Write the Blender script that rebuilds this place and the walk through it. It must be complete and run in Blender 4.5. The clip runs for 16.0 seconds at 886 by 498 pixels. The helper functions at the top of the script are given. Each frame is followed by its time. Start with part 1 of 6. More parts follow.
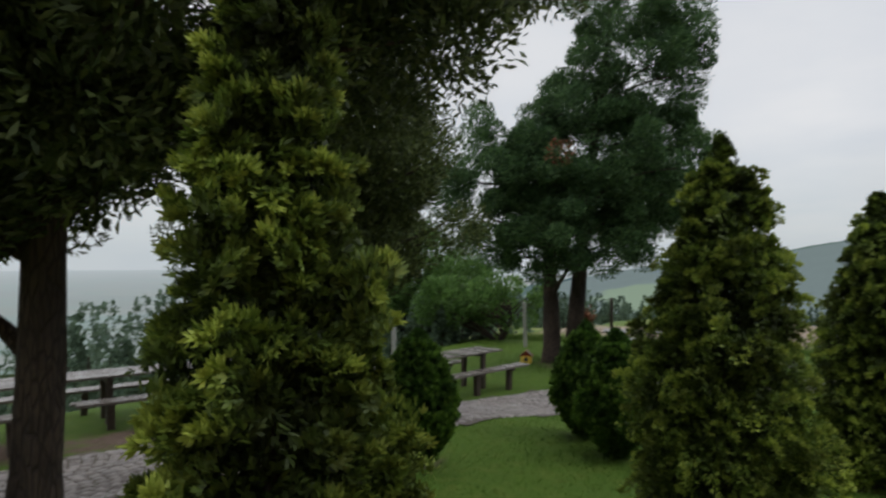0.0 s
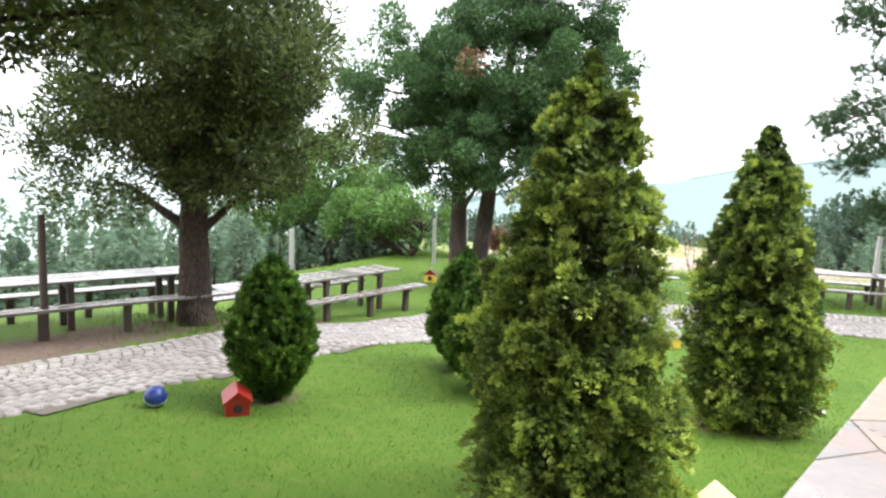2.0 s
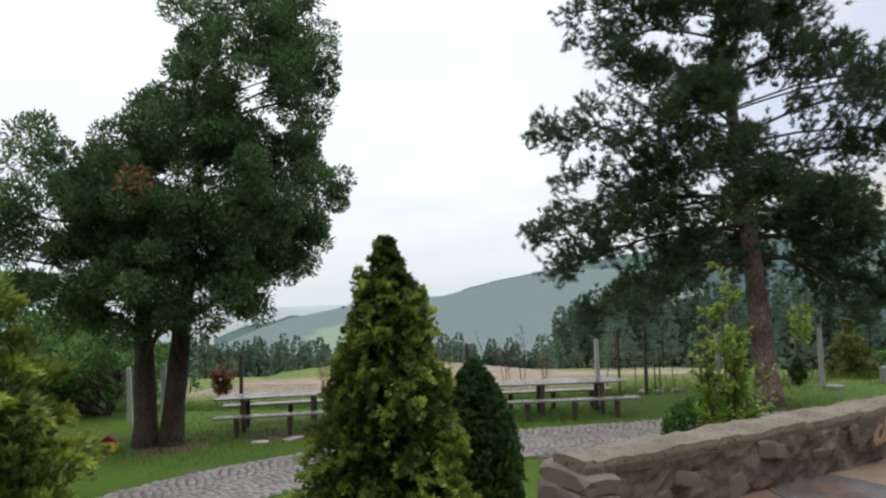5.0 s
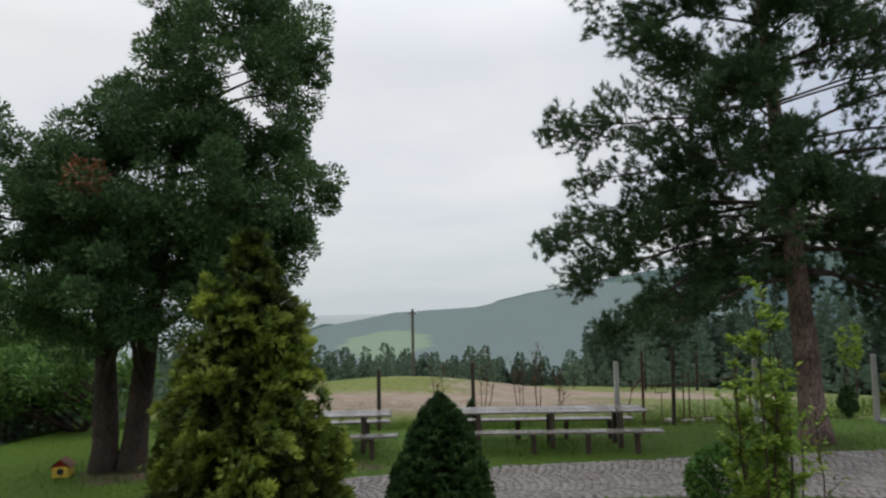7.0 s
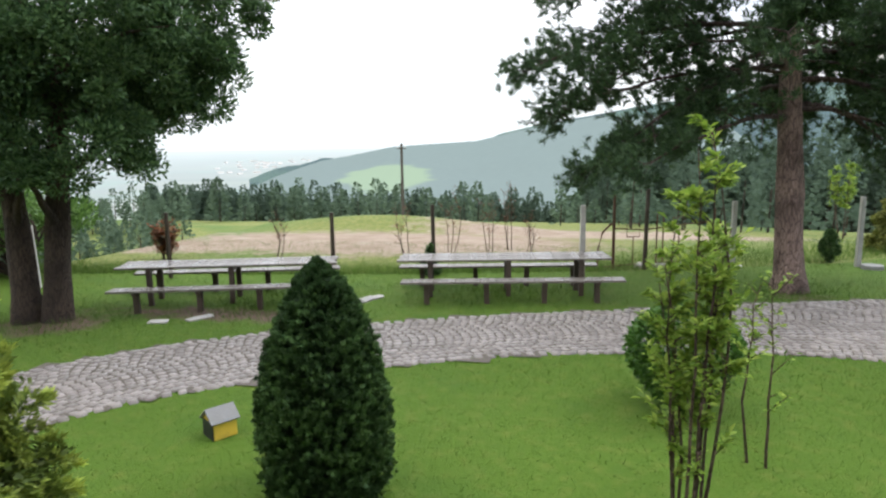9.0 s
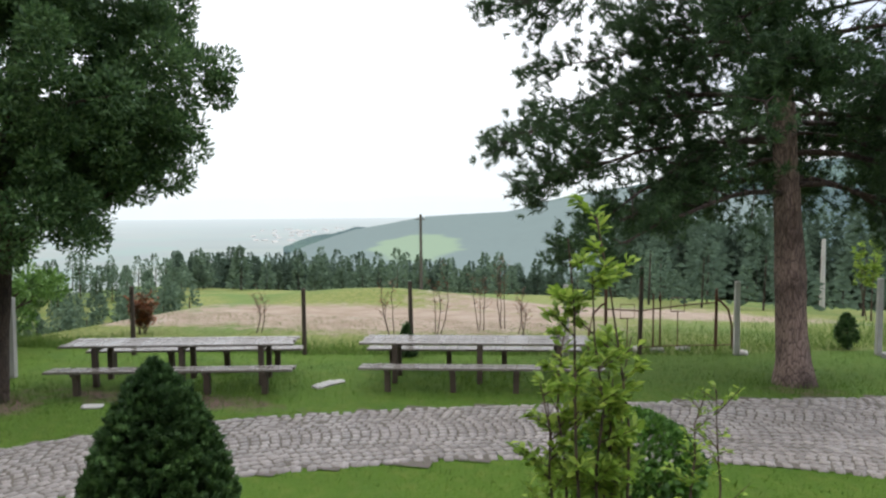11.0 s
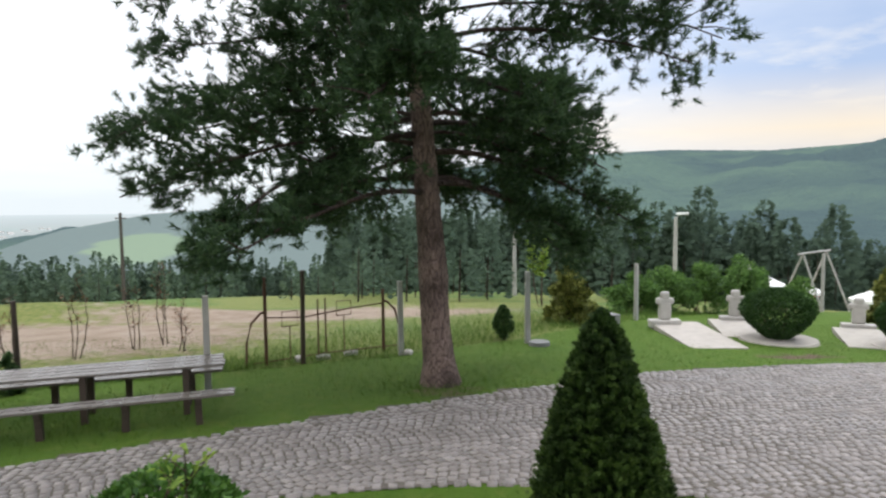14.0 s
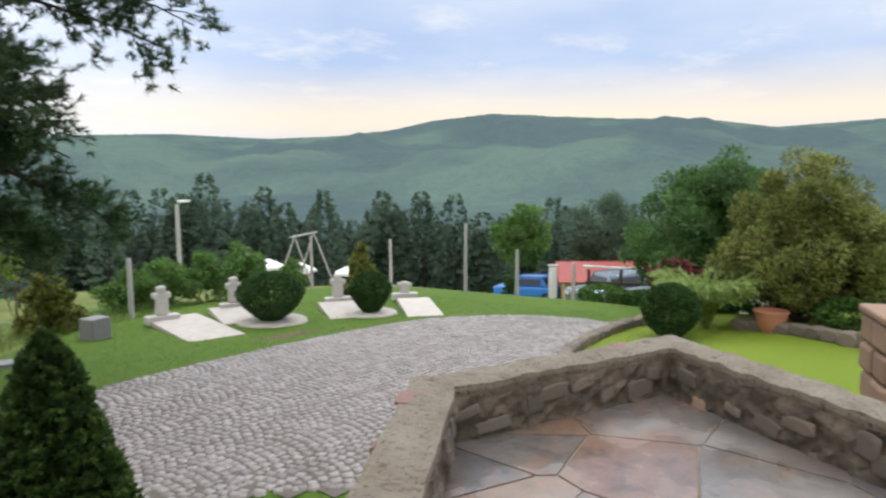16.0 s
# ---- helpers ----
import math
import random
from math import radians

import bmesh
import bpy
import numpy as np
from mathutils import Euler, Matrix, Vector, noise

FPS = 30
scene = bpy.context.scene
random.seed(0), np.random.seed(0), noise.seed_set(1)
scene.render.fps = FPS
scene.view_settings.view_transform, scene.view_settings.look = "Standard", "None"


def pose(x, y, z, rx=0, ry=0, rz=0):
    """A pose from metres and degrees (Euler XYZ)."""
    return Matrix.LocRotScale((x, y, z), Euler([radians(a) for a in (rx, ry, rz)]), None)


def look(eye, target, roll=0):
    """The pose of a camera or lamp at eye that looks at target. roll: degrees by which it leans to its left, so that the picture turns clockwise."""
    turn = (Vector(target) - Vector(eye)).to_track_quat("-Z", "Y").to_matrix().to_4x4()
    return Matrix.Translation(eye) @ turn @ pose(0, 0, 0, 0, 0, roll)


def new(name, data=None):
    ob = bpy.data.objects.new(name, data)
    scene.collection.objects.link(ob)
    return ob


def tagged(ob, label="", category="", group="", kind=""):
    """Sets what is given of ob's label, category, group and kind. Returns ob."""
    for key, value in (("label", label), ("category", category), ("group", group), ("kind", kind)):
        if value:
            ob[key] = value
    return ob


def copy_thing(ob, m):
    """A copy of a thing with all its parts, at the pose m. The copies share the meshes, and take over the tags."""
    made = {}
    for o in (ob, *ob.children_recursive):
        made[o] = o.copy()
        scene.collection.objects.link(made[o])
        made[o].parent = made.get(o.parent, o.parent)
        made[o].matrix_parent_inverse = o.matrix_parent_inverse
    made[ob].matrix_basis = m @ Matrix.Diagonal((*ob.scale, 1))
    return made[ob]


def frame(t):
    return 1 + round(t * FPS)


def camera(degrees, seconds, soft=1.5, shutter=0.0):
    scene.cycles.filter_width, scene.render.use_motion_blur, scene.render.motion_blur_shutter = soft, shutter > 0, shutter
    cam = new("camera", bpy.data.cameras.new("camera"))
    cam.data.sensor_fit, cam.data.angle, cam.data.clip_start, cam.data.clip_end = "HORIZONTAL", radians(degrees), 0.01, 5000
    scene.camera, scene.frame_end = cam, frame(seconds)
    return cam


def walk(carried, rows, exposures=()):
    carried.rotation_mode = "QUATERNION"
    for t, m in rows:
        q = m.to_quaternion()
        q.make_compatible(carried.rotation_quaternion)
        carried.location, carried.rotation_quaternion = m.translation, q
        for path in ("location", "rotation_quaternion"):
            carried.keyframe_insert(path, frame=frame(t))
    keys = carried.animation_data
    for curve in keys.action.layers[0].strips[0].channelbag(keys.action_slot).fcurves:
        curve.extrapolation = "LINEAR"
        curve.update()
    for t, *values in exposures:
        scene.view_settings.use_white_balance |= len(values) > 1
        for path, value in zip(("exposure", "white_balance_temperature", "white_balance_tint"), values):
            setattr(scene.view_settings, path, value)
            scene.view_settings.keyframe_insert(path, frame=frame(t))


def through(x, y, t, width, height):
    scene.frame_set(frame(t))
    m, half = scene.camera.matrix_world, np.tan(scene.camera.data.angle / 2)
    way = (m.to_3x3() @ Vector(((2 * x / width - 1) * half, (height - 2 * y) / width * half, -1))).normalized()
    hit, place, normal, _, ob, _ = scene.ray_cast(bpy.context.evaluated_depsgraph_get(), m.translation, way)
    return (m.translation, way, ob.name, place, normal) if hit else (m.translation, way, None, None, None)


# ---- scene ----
cam = camera(67.2, 16.0, soft=2.3, shutter=0.2)
PATH = [
    (0, (-2.631, -5.933, 1.067), (-3.722, -4.257, 1.079), -0.4),
    (0.5, (-2.477, -5.933, 1.169), (-3.809, -4.452, 0.989), 1.3),
    (1, (-2.461, -5.618, 1.044), (-3.696, -4.068, 0.768), -1.6),
    (1.5, (-2.423, -5.323, 1.221), (-3.367, -3.589, 0.904), 1.4),
    (2, (-2.412, -4.955, 1.177), (-3.316, -3.188, 0.925), 2.2),
    (2.5, (-2.374, -4.547, 1.192), (-3.198, -2.736, 0.984), 1.1),
    (3, (-2.178, -4.157, 1.256), (-2.904, -2.3, 1.104), -0.4),
    (3.5, (-2.021, -3.714, 1.174), (-2.44, -1.76, 1.082), -0.6),
    (4.2, (-1.75, -3.129, 1.264), (-1.998, -1.146, 1.331), -2.6),
    (6.3, (-1.042, -1.349, 1.28), (-1.533, 0.585, 1.407), -0.5),
    (6.5, (-1.035, -1.116, 1.17), (-1.541, 0.814, 1.301), -0.4),
    (7, (-0.928, -0.742, 1.302), (-1.331, 1.211, 1.449), -1.0),
    (7.5, (-0.744, -0.426, 1.345), (-1.083, 1.545, 1.299), -0.8),
    (8, (-0.624, 0.014, 1.299), (-1.021, 1.951, 1.003), -0.5),
    (8.5, (-0.5, 0.451, 1.327), (-0.91, 2.378, 0.979), -1.0),
    (8.6, (-0.44, 0.531, 1.335), (-0.84, 2.459, 0.985), -0.9),
    (11, (0.76, 2.002, 1.419), (0.258, 3.933, 1.28), -0.5),
    (11.5, (1.063, 2.332, 1.392), (0.925, 4.327, 1.369), 0.2),
    (12, (1.361, 2.511, 1.423), (1.463, 4.508, 1.478), -0.2),
    (12.5, (1.672, 2.675, 1.412), (1.683, 4.675, 1.421), -1.0),
    (13, (1.96, 2.894, 1.407), (1.898, 4.89, 1.299), -0.4),
    (13.5, (2.192, 3.192, 1.407), (2.206, 5.188, 1.277), -0.3),
    (14, (2.47, 3.375, 1.468), (2.728, 5.352, 1.309), -0.6),
    (14.5, (2.759, 3.407, 1.535), (3.221, 5.348, 1.399), -0.3),
    (15, (2.896, 3.411, 1.564), (3.827, 5.173, 1.404), 0.5),
    (15.5, (2.981, 3.503, 1.577), (4.184, 5.091, 1.402), 0.4),
    (16, (3.051, 3.555, 1.566), (4.525, 4.89, 1.351), -0.4),
]
walk(cam, [(t, look(eye, target, roll)) for t, eye, target, roll in PATH],
     exposures=[(0, -0.7), (0.5, 0.45), (1.0, 1.4), (1.5, 1.98), (2.0, 1.5), (2.5, 1.15), (3.5, 0.75), (4.2, 0.28), (6.3, -0.56),
                (7.0, -0.6), (7.6, -0.58), (8.1, 0.15), (8.6, 0.45), (11.0, 0.18), (12.0, -0.45), (12.5, -0.45), (13.5, -0.34), (14.0, 0.03), (14.5, 0.25), (15.0, 0.2), (16.0, 0.1)])

# ---------------------------------------------------------------- light
world = bpy.data.worlds.new("overcast_sky")
scene.world = world
world.use_nodes = True
wn, wl = world.node_tree.nodes, world.node_tree.links
wn.clear()


def wnode(kind, **props):
    n = wn.new(kind)
    for k, v in props.items():
        n.inputs[k].default_value = v
    return n


def wmath(op, a, b, clamp=False):
    n = wn.new("ShaderNodeMath")
    n.operation, n.use_clamp = op, clamp
    for i, v in enumerate((a, b)):
        if isinstance(v, (int, float)):
            n.inputs[i].default_value = v
        else:
            wl.new(v, n.inputs[i])
    return n.outputs[0]


def wmix(fac, a, b):
    n = wn.new("ShaderNodeMix")
    n.data_type = "RGBA"
    for i, v in ((0, fac), (6, a), (7, b)):
        if isinstance(v, (int, float)):
            n.inputs[i].default_value = v
        elif isinstance(v, tuple):
            n.inputs[i].default_value = (*v, 1)
        else:
            wl.new(v, n.inputs[i])
    return n.outputs[2]


SUN_ELEV, SUN_AZ = radians(48), radians(60)
sky = wn.new("ShaderNodeTexSky")
sky.sky_type, sky.sun_disc = "NISHITA", False
sky.sun_elevation, sky.sun_rotation = SUN_ELEV, SUN_AZ
co = wn.new("ShaderNodeTexCoord")
sep = wn.new("ShaderNodeSeparateXYZ")
wl.new(co.outputs["Generated"], sep.inputs[0])
dx, dy, dz = sep.outputs
# flattened cloud coordinates: streaks get longer towards the horizon
den = wmath("ADD", wmath("MAXIMUM", dz, 0.0), 0.12)
cmb = wn.new("ShaderNodeCombineXYZ")
wl.new(wmath("DIVIDE", dx, den), cmb.inputs[0])
wl.new(wmath("DIVIDE", dy, den), cmb.inputs[1])
cloud = wnode("ShaderNodeTexNoise", Scale=0.55, Detail=6.0, Roughness=0.55)
wl.new(cmb.outputs[0], cloud.inputs["Vector"])
cl = wmath("MULTIPLY", wmath("SUBTRACT", cloud.outputs["Fac"], 0.38, True), 4.0, True)
east = wmath("MULTIPLY", wmath("ADD", wmath("MULTIPLY", dx, 1.0), 0.05), 1.5, True)  # the clearer side of the sky
grey = wmix(cl, (0.86, 0.89, 0.94), (1.0, 1.0, 1.01))
puffs = wnode("ShaderNodeTexNoise", Scale=1.7, Detail=7.0, Roughness=0.6)
wl.new(cmb.outputs[0], puffs.inputs["Vector"])
pf = wmath("MULTIPLY", wmath("SUBTRACT", puffs.outputs["Fac"], 0.55, True), 6.0, True)
blue = wmix(wmath("MULTIPLY", pf, 0.55), wmix(cl, (0.47, 0.60, 0.86), (0.70, 0.78, 0.93)), (1.0, 0.97, 0.93))
body_sky = wmix(east, grey, blue)
low = wmath("SUBTRACT", 1.0, wmath("MULTIPLY", wmath("ABSOLUTE", wmath("SUBTRACT", dz, 0.085), 0), 13.0, True), True)
body_sky = wmix(wmath("MULTIPLY", wmath("MULTIPLY", low, east), 1.0, True), body_sky, (1.0, 0.86, 0.69))
haze = wmath("SUBTRACT", 1.0, wmath("MULTIPLY", wmath("MAXIMUM", dz, 0.0), 6.0, True), True)
body_sky = wmix(wmath("MULTIPLY", haze, wmath("SUBTRACT", 0.75, east, True), True), body_sky, (0.60, 0.68, 0.73))
add = wn.new("ShaderNodeMix")
add.data_type, add.blend_type = "RGBA", "ADD"
add.inputs[0].default_value = 0.012
wl.new(body_sky, add.inputs[6])
wl.new(sky.outputs[0], add.inputs[7])
bg = wnode("ShaderNodeBackground")
up = wmath("MULTIPLY", wmath("SUBTRACT", dz, 0.34), 2.2, True)  # an overcast sky is brightest overhead
wl.new(wmath("SUBTRACT", wmath("ADD", 1.2, wmath("MULTIPLY", up, 1.3)), wmath("MULTIPLY", east, 0.30)), bg.inputs["Strength"])
wl.new(add.outputs[2], bg.inputs["Color"])
wout = wn.new("ShaderNodeOutputWorld")
wl.new(bg.outputs[0], wout.inputs[0])

sun = new("sun", bpy.data.lights.new("sun", "SUN"))
sun.data.energy, sun.data.angle, sun.data.color = 1.5, radians(25), (1.0, 0.97, 0.92)
sun_dir = Vector((math.sin(SUN_AZ) * math.cos(SUN_ELEV), math.cos(SUN_AZ) * math.cos(SUN_ELEV), math.sin(SUN_ELEV)))
sun.matrix_world = look(sun_dir * 40, (0, 0, 0))


# ---------------------------------------------------------------- materials
class Mat:
    """A small node builder for one material."""

    def __init__(self, name, rough=0.8, metal=0.0, spec=0.4):
        self.m = bpy.data.materials.new(name)
        self.m.use_nodes = True
        self.n, self.l = self.m.node_tree.nodes, self.m.node_tree.links
        self.bsdf = self.n["Principled BSDF"]
        self.out = self.n["Material Output"]
        self.set(Roughness=rough, Metallic=metal)
        self.bsdf.inputs["Specular IOR Level"].default_value = spec
        self.co = self.n.new("ShaderNodeTexCoord").outputs["Object"]
        self.pos = self.n.new("ShaderNodeNewGeometry")

    def set(self, **kw):
        for k, v in kw.items():
            self.bsdf.inputs[k].default_value = v
        return self

    def link(self, a, b):
        self.l.new(a, b)
        return self

    def put(self, sock, v):
        if isinstance(v, (int, float)):
            sock.default_value = v
        elif isinstance(v, tuple):
            sock.default_value = (*v, 1) if len(v) == 3 else v
        else:
            self.l.new(v, sock)

    def noise(self, scale, detail=4.0, rough=0.55, vec=None, stretch=None):
        n = self.n.new("ShaderNodeTexNoise")
        n.inputs["Scale"].default_value, n.inputs["Detail"].default_value, n.inputs["Roughness"].default_value = scale, detail, rough
        v = vec or self.co
        if stretch:
            mp = self.n.new("ShaderNodeMapping")
            mp.inputs["Scale"].default_value = stretch
            self.l.new(v, mp.inputs[0])
            v = mp.outputs[0]
        self.l.new(v, n.inputs["Vector"])
        return n.outputs["Fac"]

    def voronoi(self, scale, feature="F1", vec=None, stretch=None, out="Distance"):
        n = self.n.new("ShaderNodeTexVoronoi")
        n.feature = feature
        n.inputs["Scale"].default_value = scale
        v = vec or self.co
        if stretch:
            mp = self.n.new("ShaderNodeMapping")
            mp.inputs["Scale"].default_value = stretch
            self.l.new(v, mp.inputs[0])
            v = mp.outputs[0]
        self.l.new(v, n.inputs["Vector"])
        return n.outputs[out]

    def math(self, op, a, b=0.0, clamp=False):
        n = self.n.new("ShaderNodeMath")
        n.operation, n.use_clamp = op, clamp
        self.put(n.inputs[0], a)
        self.put(n.inputs[1], b)
        return n.outputs[0]

    def sharpen(self, f, lo, hi):
        n = self.n.new("ShaderNodeMapRange")
        n.inputs[1].default_value, n.inputs[2].default_value = lo, hi
        self.l.new(f, n.inputs[0])
        return n.outputs[0]

    def mix(self, f, a, b, blend="MIX"):
        n = self.n.new("ShaderNodeMix")
        n.data_type, n.blend_type = "RGBA", blend
        self.put(n.inputs[0], f)
        self.put(n.inputs[6], a)
        self.put(n.inputs[7], b)
        return n.outputs[2]

    def ramp(self, f, *stops):
        n = self.n.new("ShaderNodeValToRGB")
        e = n.color_ramp.elements
        while len(e) < len(stops):
            e.new(0.5)
        for el, (p, c) in zip(e, stops):
            el.position, el.color = p, (*c, 1)
        self.l.new(f, n.inputs[0])
        return n.outputs[0]

    def island(self):
        return self.pos.outputs["Random Per Island"]

    def objrand(self):
        return self.n.new("ShaderNodeObjectInfo").outputs["Random"]

    def attr(self, name):
        n = self.n.new("ShaderNodeAttribute")
        n.attribute_name = name
        return n.outputs["Fac"]

    def color(self, c):
        self.put(self.bsdf.inputs["Base Color"], c)
        return self

    def rough(self, r):
        self.put(self.bsdf.inputs["Roughness"], r)
        return self

    def bump(self, h, strength=0.4, dist=0.02):
        n = self.n.new("ShaderNodeBump")
        n.inputs["Strength"].default_value, n.inputs["Distance"].default_value = strength, dist
        self.l.new(h, n.inputs["Height"])
        self.l.new(n.outputs[0], self.bsdf.inputs["Normal"])
        return self

    def leafy(self, c, amount=0.35):
        """Lets part of the light through, as thin leaves do."""
        t = self.n.new("ShaderNodeBsdfTranslucent")
        self.put(t.inputs["Color"], c)
        mx = self.n.new("ShaderNodeMixShader")
        mx.inputs[0].default_value = amount
        self.l.new(self.bsdf.outputs[0], mx.inputs[1])
        self.l.new(t.outputs[0], mx.inputs[2])
        self.l.new(mx.outputs[0], self.out.inputs[0])
        return self


def leaf_mat(name, dark, mid, light, patch=1.3, through=0.3, rough=0.55, tips=False, spec=0.3):
    """Leaves that vary one by one; with tips, the year's new growth (attribute tip) is the lightest and inner leaves
    carry painted shade.
    """
    m = Mat(name, rough, 0, spec)
    r = m.island()
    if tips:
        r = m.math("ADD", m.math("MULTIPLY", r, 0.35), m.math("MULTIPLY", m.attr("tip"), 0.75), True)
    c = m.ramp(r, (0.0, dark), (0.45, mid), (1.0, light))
    # darker patches at random; with tips, painted stronger as shaded holes between sprays
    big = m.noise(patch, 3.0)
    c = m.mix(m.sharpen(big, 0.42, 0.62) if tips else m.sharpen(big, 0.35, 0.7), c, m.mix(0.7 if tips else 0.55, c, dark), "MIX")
    m.color(c)
    return m.leafy(c, through).m


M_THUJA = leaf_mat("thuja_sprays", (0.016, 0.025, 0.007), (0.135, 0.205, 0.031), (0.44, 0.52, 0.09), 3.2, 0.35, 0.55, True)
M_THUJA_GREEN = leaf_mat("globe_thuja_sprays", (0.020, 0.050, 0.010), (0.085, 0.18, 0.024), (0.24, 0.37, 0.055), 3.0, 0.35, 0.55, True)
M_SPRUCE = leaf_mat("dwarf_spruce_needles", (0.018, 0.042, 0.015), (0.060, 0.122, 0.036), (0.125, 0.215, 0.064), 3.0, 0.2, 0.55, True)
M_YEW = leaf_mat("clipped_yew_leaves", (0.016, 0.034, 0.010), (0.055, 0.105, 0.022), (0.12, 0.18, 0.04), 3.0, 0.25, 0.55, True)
M_BOX = leaf_mat("clipped_box_leaves", (0.016, 0.045, 0.010), (0.035, 0.085, 0.018), (0.07, 0.14, 0.03), 3.0, 0.2)
M_JUNIPER = leaf_mat("juniper_foliage", (0.030, 0.068, 0.026), (0.078, 0.150, 0.050), (0.15, 0.25, 0.085), 0.8, 0.35)
M_CYPRESS = leaf_mat("old_cypress_foliage", (0.034, 0.050, 0.016), (0.085, 0.115, 0.032), (0.165, 0.20, 0.058), 0.8, 0.35)
M_DEAD = leaf_mat("browned_foliage", (0.10, 0.035, 0.015), (0.20, 0.075, 0.03), (0.30, 0.13, 0.06), 3.0, 0.2)
M_NEEDLE = leaf_mat("pine_needles", (0.020, 0.044, 0.018), (0.042, 0.088, 0.032), (0.088, 0.150, 0.052), 0.7, 0.3)
M_BROAD = leaf_mat("broadleaf_foliage", (0.055, 0.115, 0.028), (0.115, 0.22, 0.05), (0.20, 0.33, 0.085), 0.8, 0.35)
M_YOUNG = leaf_mat("young_bright_leaves", (0.10, 0.17, 0.022), (0.22, 0.34, 0.045), (0.42, 0.52, 0.10), 2.0, 0.5)
M_SHRUB = leaf_mat("glossy_shrub_leaves", (0.030, 0.080, 0.014), (0.07, 0.16, 0.026), (0.14, 0.26, 0.05), 2.0, 0.3, 0.4)
M_GOLD = leaf_mat("golden_conifer_foliage", (0.060, 0.085, 0.020), (0.19, 0.215, 0.048), (0.42, 0.41, 0.12), 1.0, 0.3)
M_BROAD_DARK = leaf_mat("dark_broadleaf_foliage", (0.040, 0.095, 0.026), (0.085, 0.17, 0.045), (0.155, 0.26, 0.075), 0.8, 0.35)
M_PAMPAS = leaf_mat("pale_arching_leaves", (0.14, 0.22, 0.05), (0.28, 0.38, 0.10), (0.45, 0.52, 0.20), 2.0, 0.4)
M_REDLEAF = leaf_mat("red_maple_leaves", (0.08, 0.010, 0.016), (0.18, 0.025, 0.03), (0.28, 0.05, 0.05), 2.0, 0.3)
# far woods: mist is mixed into these pale, close leaf greens
M_WOODS = leaf_mat("hazed_pine_wood_foliage", (0.084, 0.122, 0.088), (0.096, 0.138, 0.098), (0.110, 0.154, 0.108), 0.06, 0.42, 1.0, spec=0.0)
M_WOODS_LIGHT = leaf_mat("hazed_mixed_wood_foliage", (0.10, 0.145, 0.10), (0.13, 0.18, 0.12), (0.16, 0.22, 0.14), 0.06, 0.35, 1.0, spec=0.0)
M_BLADE = leaf_mat("grass_blades", (0.040, 0.092, 0.009), (0.070, 0.135, 0.013), (0.125, 0.195, 0.026), 0.5, 0.3)
M_BLADE_LONG = leaf_mat("long_grass_blades", (0.06, 0.12, 0.02), (0.11, 0.20, 0.03), (0.20, 0.28, 0.06), 0.5, 0.3)


def bark_mat(name, dark, mid, light, scale=9.0):
    m = Mat(name, 0.9)
    v = m.voronoi(scale, "DISTANCE_TO_EDGE", stretch=(1, 1, 0.22))
    n = m.noise(scale * 3, 6.0, 0.65, stretch=(1, 1, 0.4))
    c = m.mix(n, mid, light)
    c = m.mix(m.math("MULTIPLY", m.sharpen(v, 0.14, 0.0), 0.75), c, dark)
    c = m.mix(m.sharpen(m.noise(1.3), 0.45, 0.7), c, dark)
    m.color(c)
    h = m.math("ADD", m.math("MULTIPLY", m.sharpen(v, 0.0, 0.2), 0.8), m.math("MULTIPLY", n, 0.4))
    return m.bump(h, 0.9, 0.03).m


# darker copy of the pine bark, with the crown's shade in its colour
M_PINELIMB_SHADED = bark_mat("shaded_pine_limb_bark", (0.018, 0.012, 0.010), (0.05, 0.034, 0.028), (0.10, 0.07, 0.058), 14.0)
M_PINEBARK = bark_mat("pine_bark", (0.030, 0.018, 0.014), (0.12, 0.068, 0.052), (0.46, 0.34, 0.29), 22.0)
M_OLDBARK = bark_mat("old_cypress_bark", (0.018, 0.012, 0.009), (0.055, 0.037, 0.027), (0.11, 0.076, 0.055), 24.0)
M_TWIG = bark_mat("shrub_stems", (0.030, 0.018, 0.012), (0.09, 0.055, 0.04), (0.16, 0.11, 0.08), 30.0)


def stone_mat(name, a, b, c3, rough=0.75, scale=6.0, per_object=True, wet=0.0):
    m = Mat(name, rough)
    r = m.objrand() if per_object else m.island()
    base = m.ramp(r, (0.0, a), (0.5, b), (1.0, c3))
    n1, n2 = m.noise(scale, 5.0, 0.6), m.noise(scale * 9, 3.0)
    col = m.mix(m.math("MULTIPLY", m.sharpen(n1, 0.3, 0.75), 0.6), base, m.mix(0.5, base, (0.10, 0.085, 0.07)))
    col = m.mix(m.math("MULTIPLY", n2, 0.35), col, m.mix(0.5, col, (0.5, 0.47, 0.42)))
    m.color(col)
    if wet:
        m.rough(m.math("SUBTRACT", rough, m.math("MULTIPLY", m.sharpen(m.noise(1.1, 3.0), 0.4, 0.6), wet), True))
    return m.bump(m.math("ADD", n1, m.math("MULTIPLY", n2, 0.3)), 0.5, 0.015).m


M_SETT = stone_mat("granite_setts", (0.155, 0.132, 0.118), (0.22, 0.188, 0.170), (0.295, 0.255, 0.23), 0.6, 14.0, True, 0.25)
M_SETT_REST = stone_mat("granite_setts_laid", (0.155, 0.132, 0.118), (0.22, 0.188, 0.170), (0.295, 0.255, 0.23), 0.6, 14.0, False, 0.25)


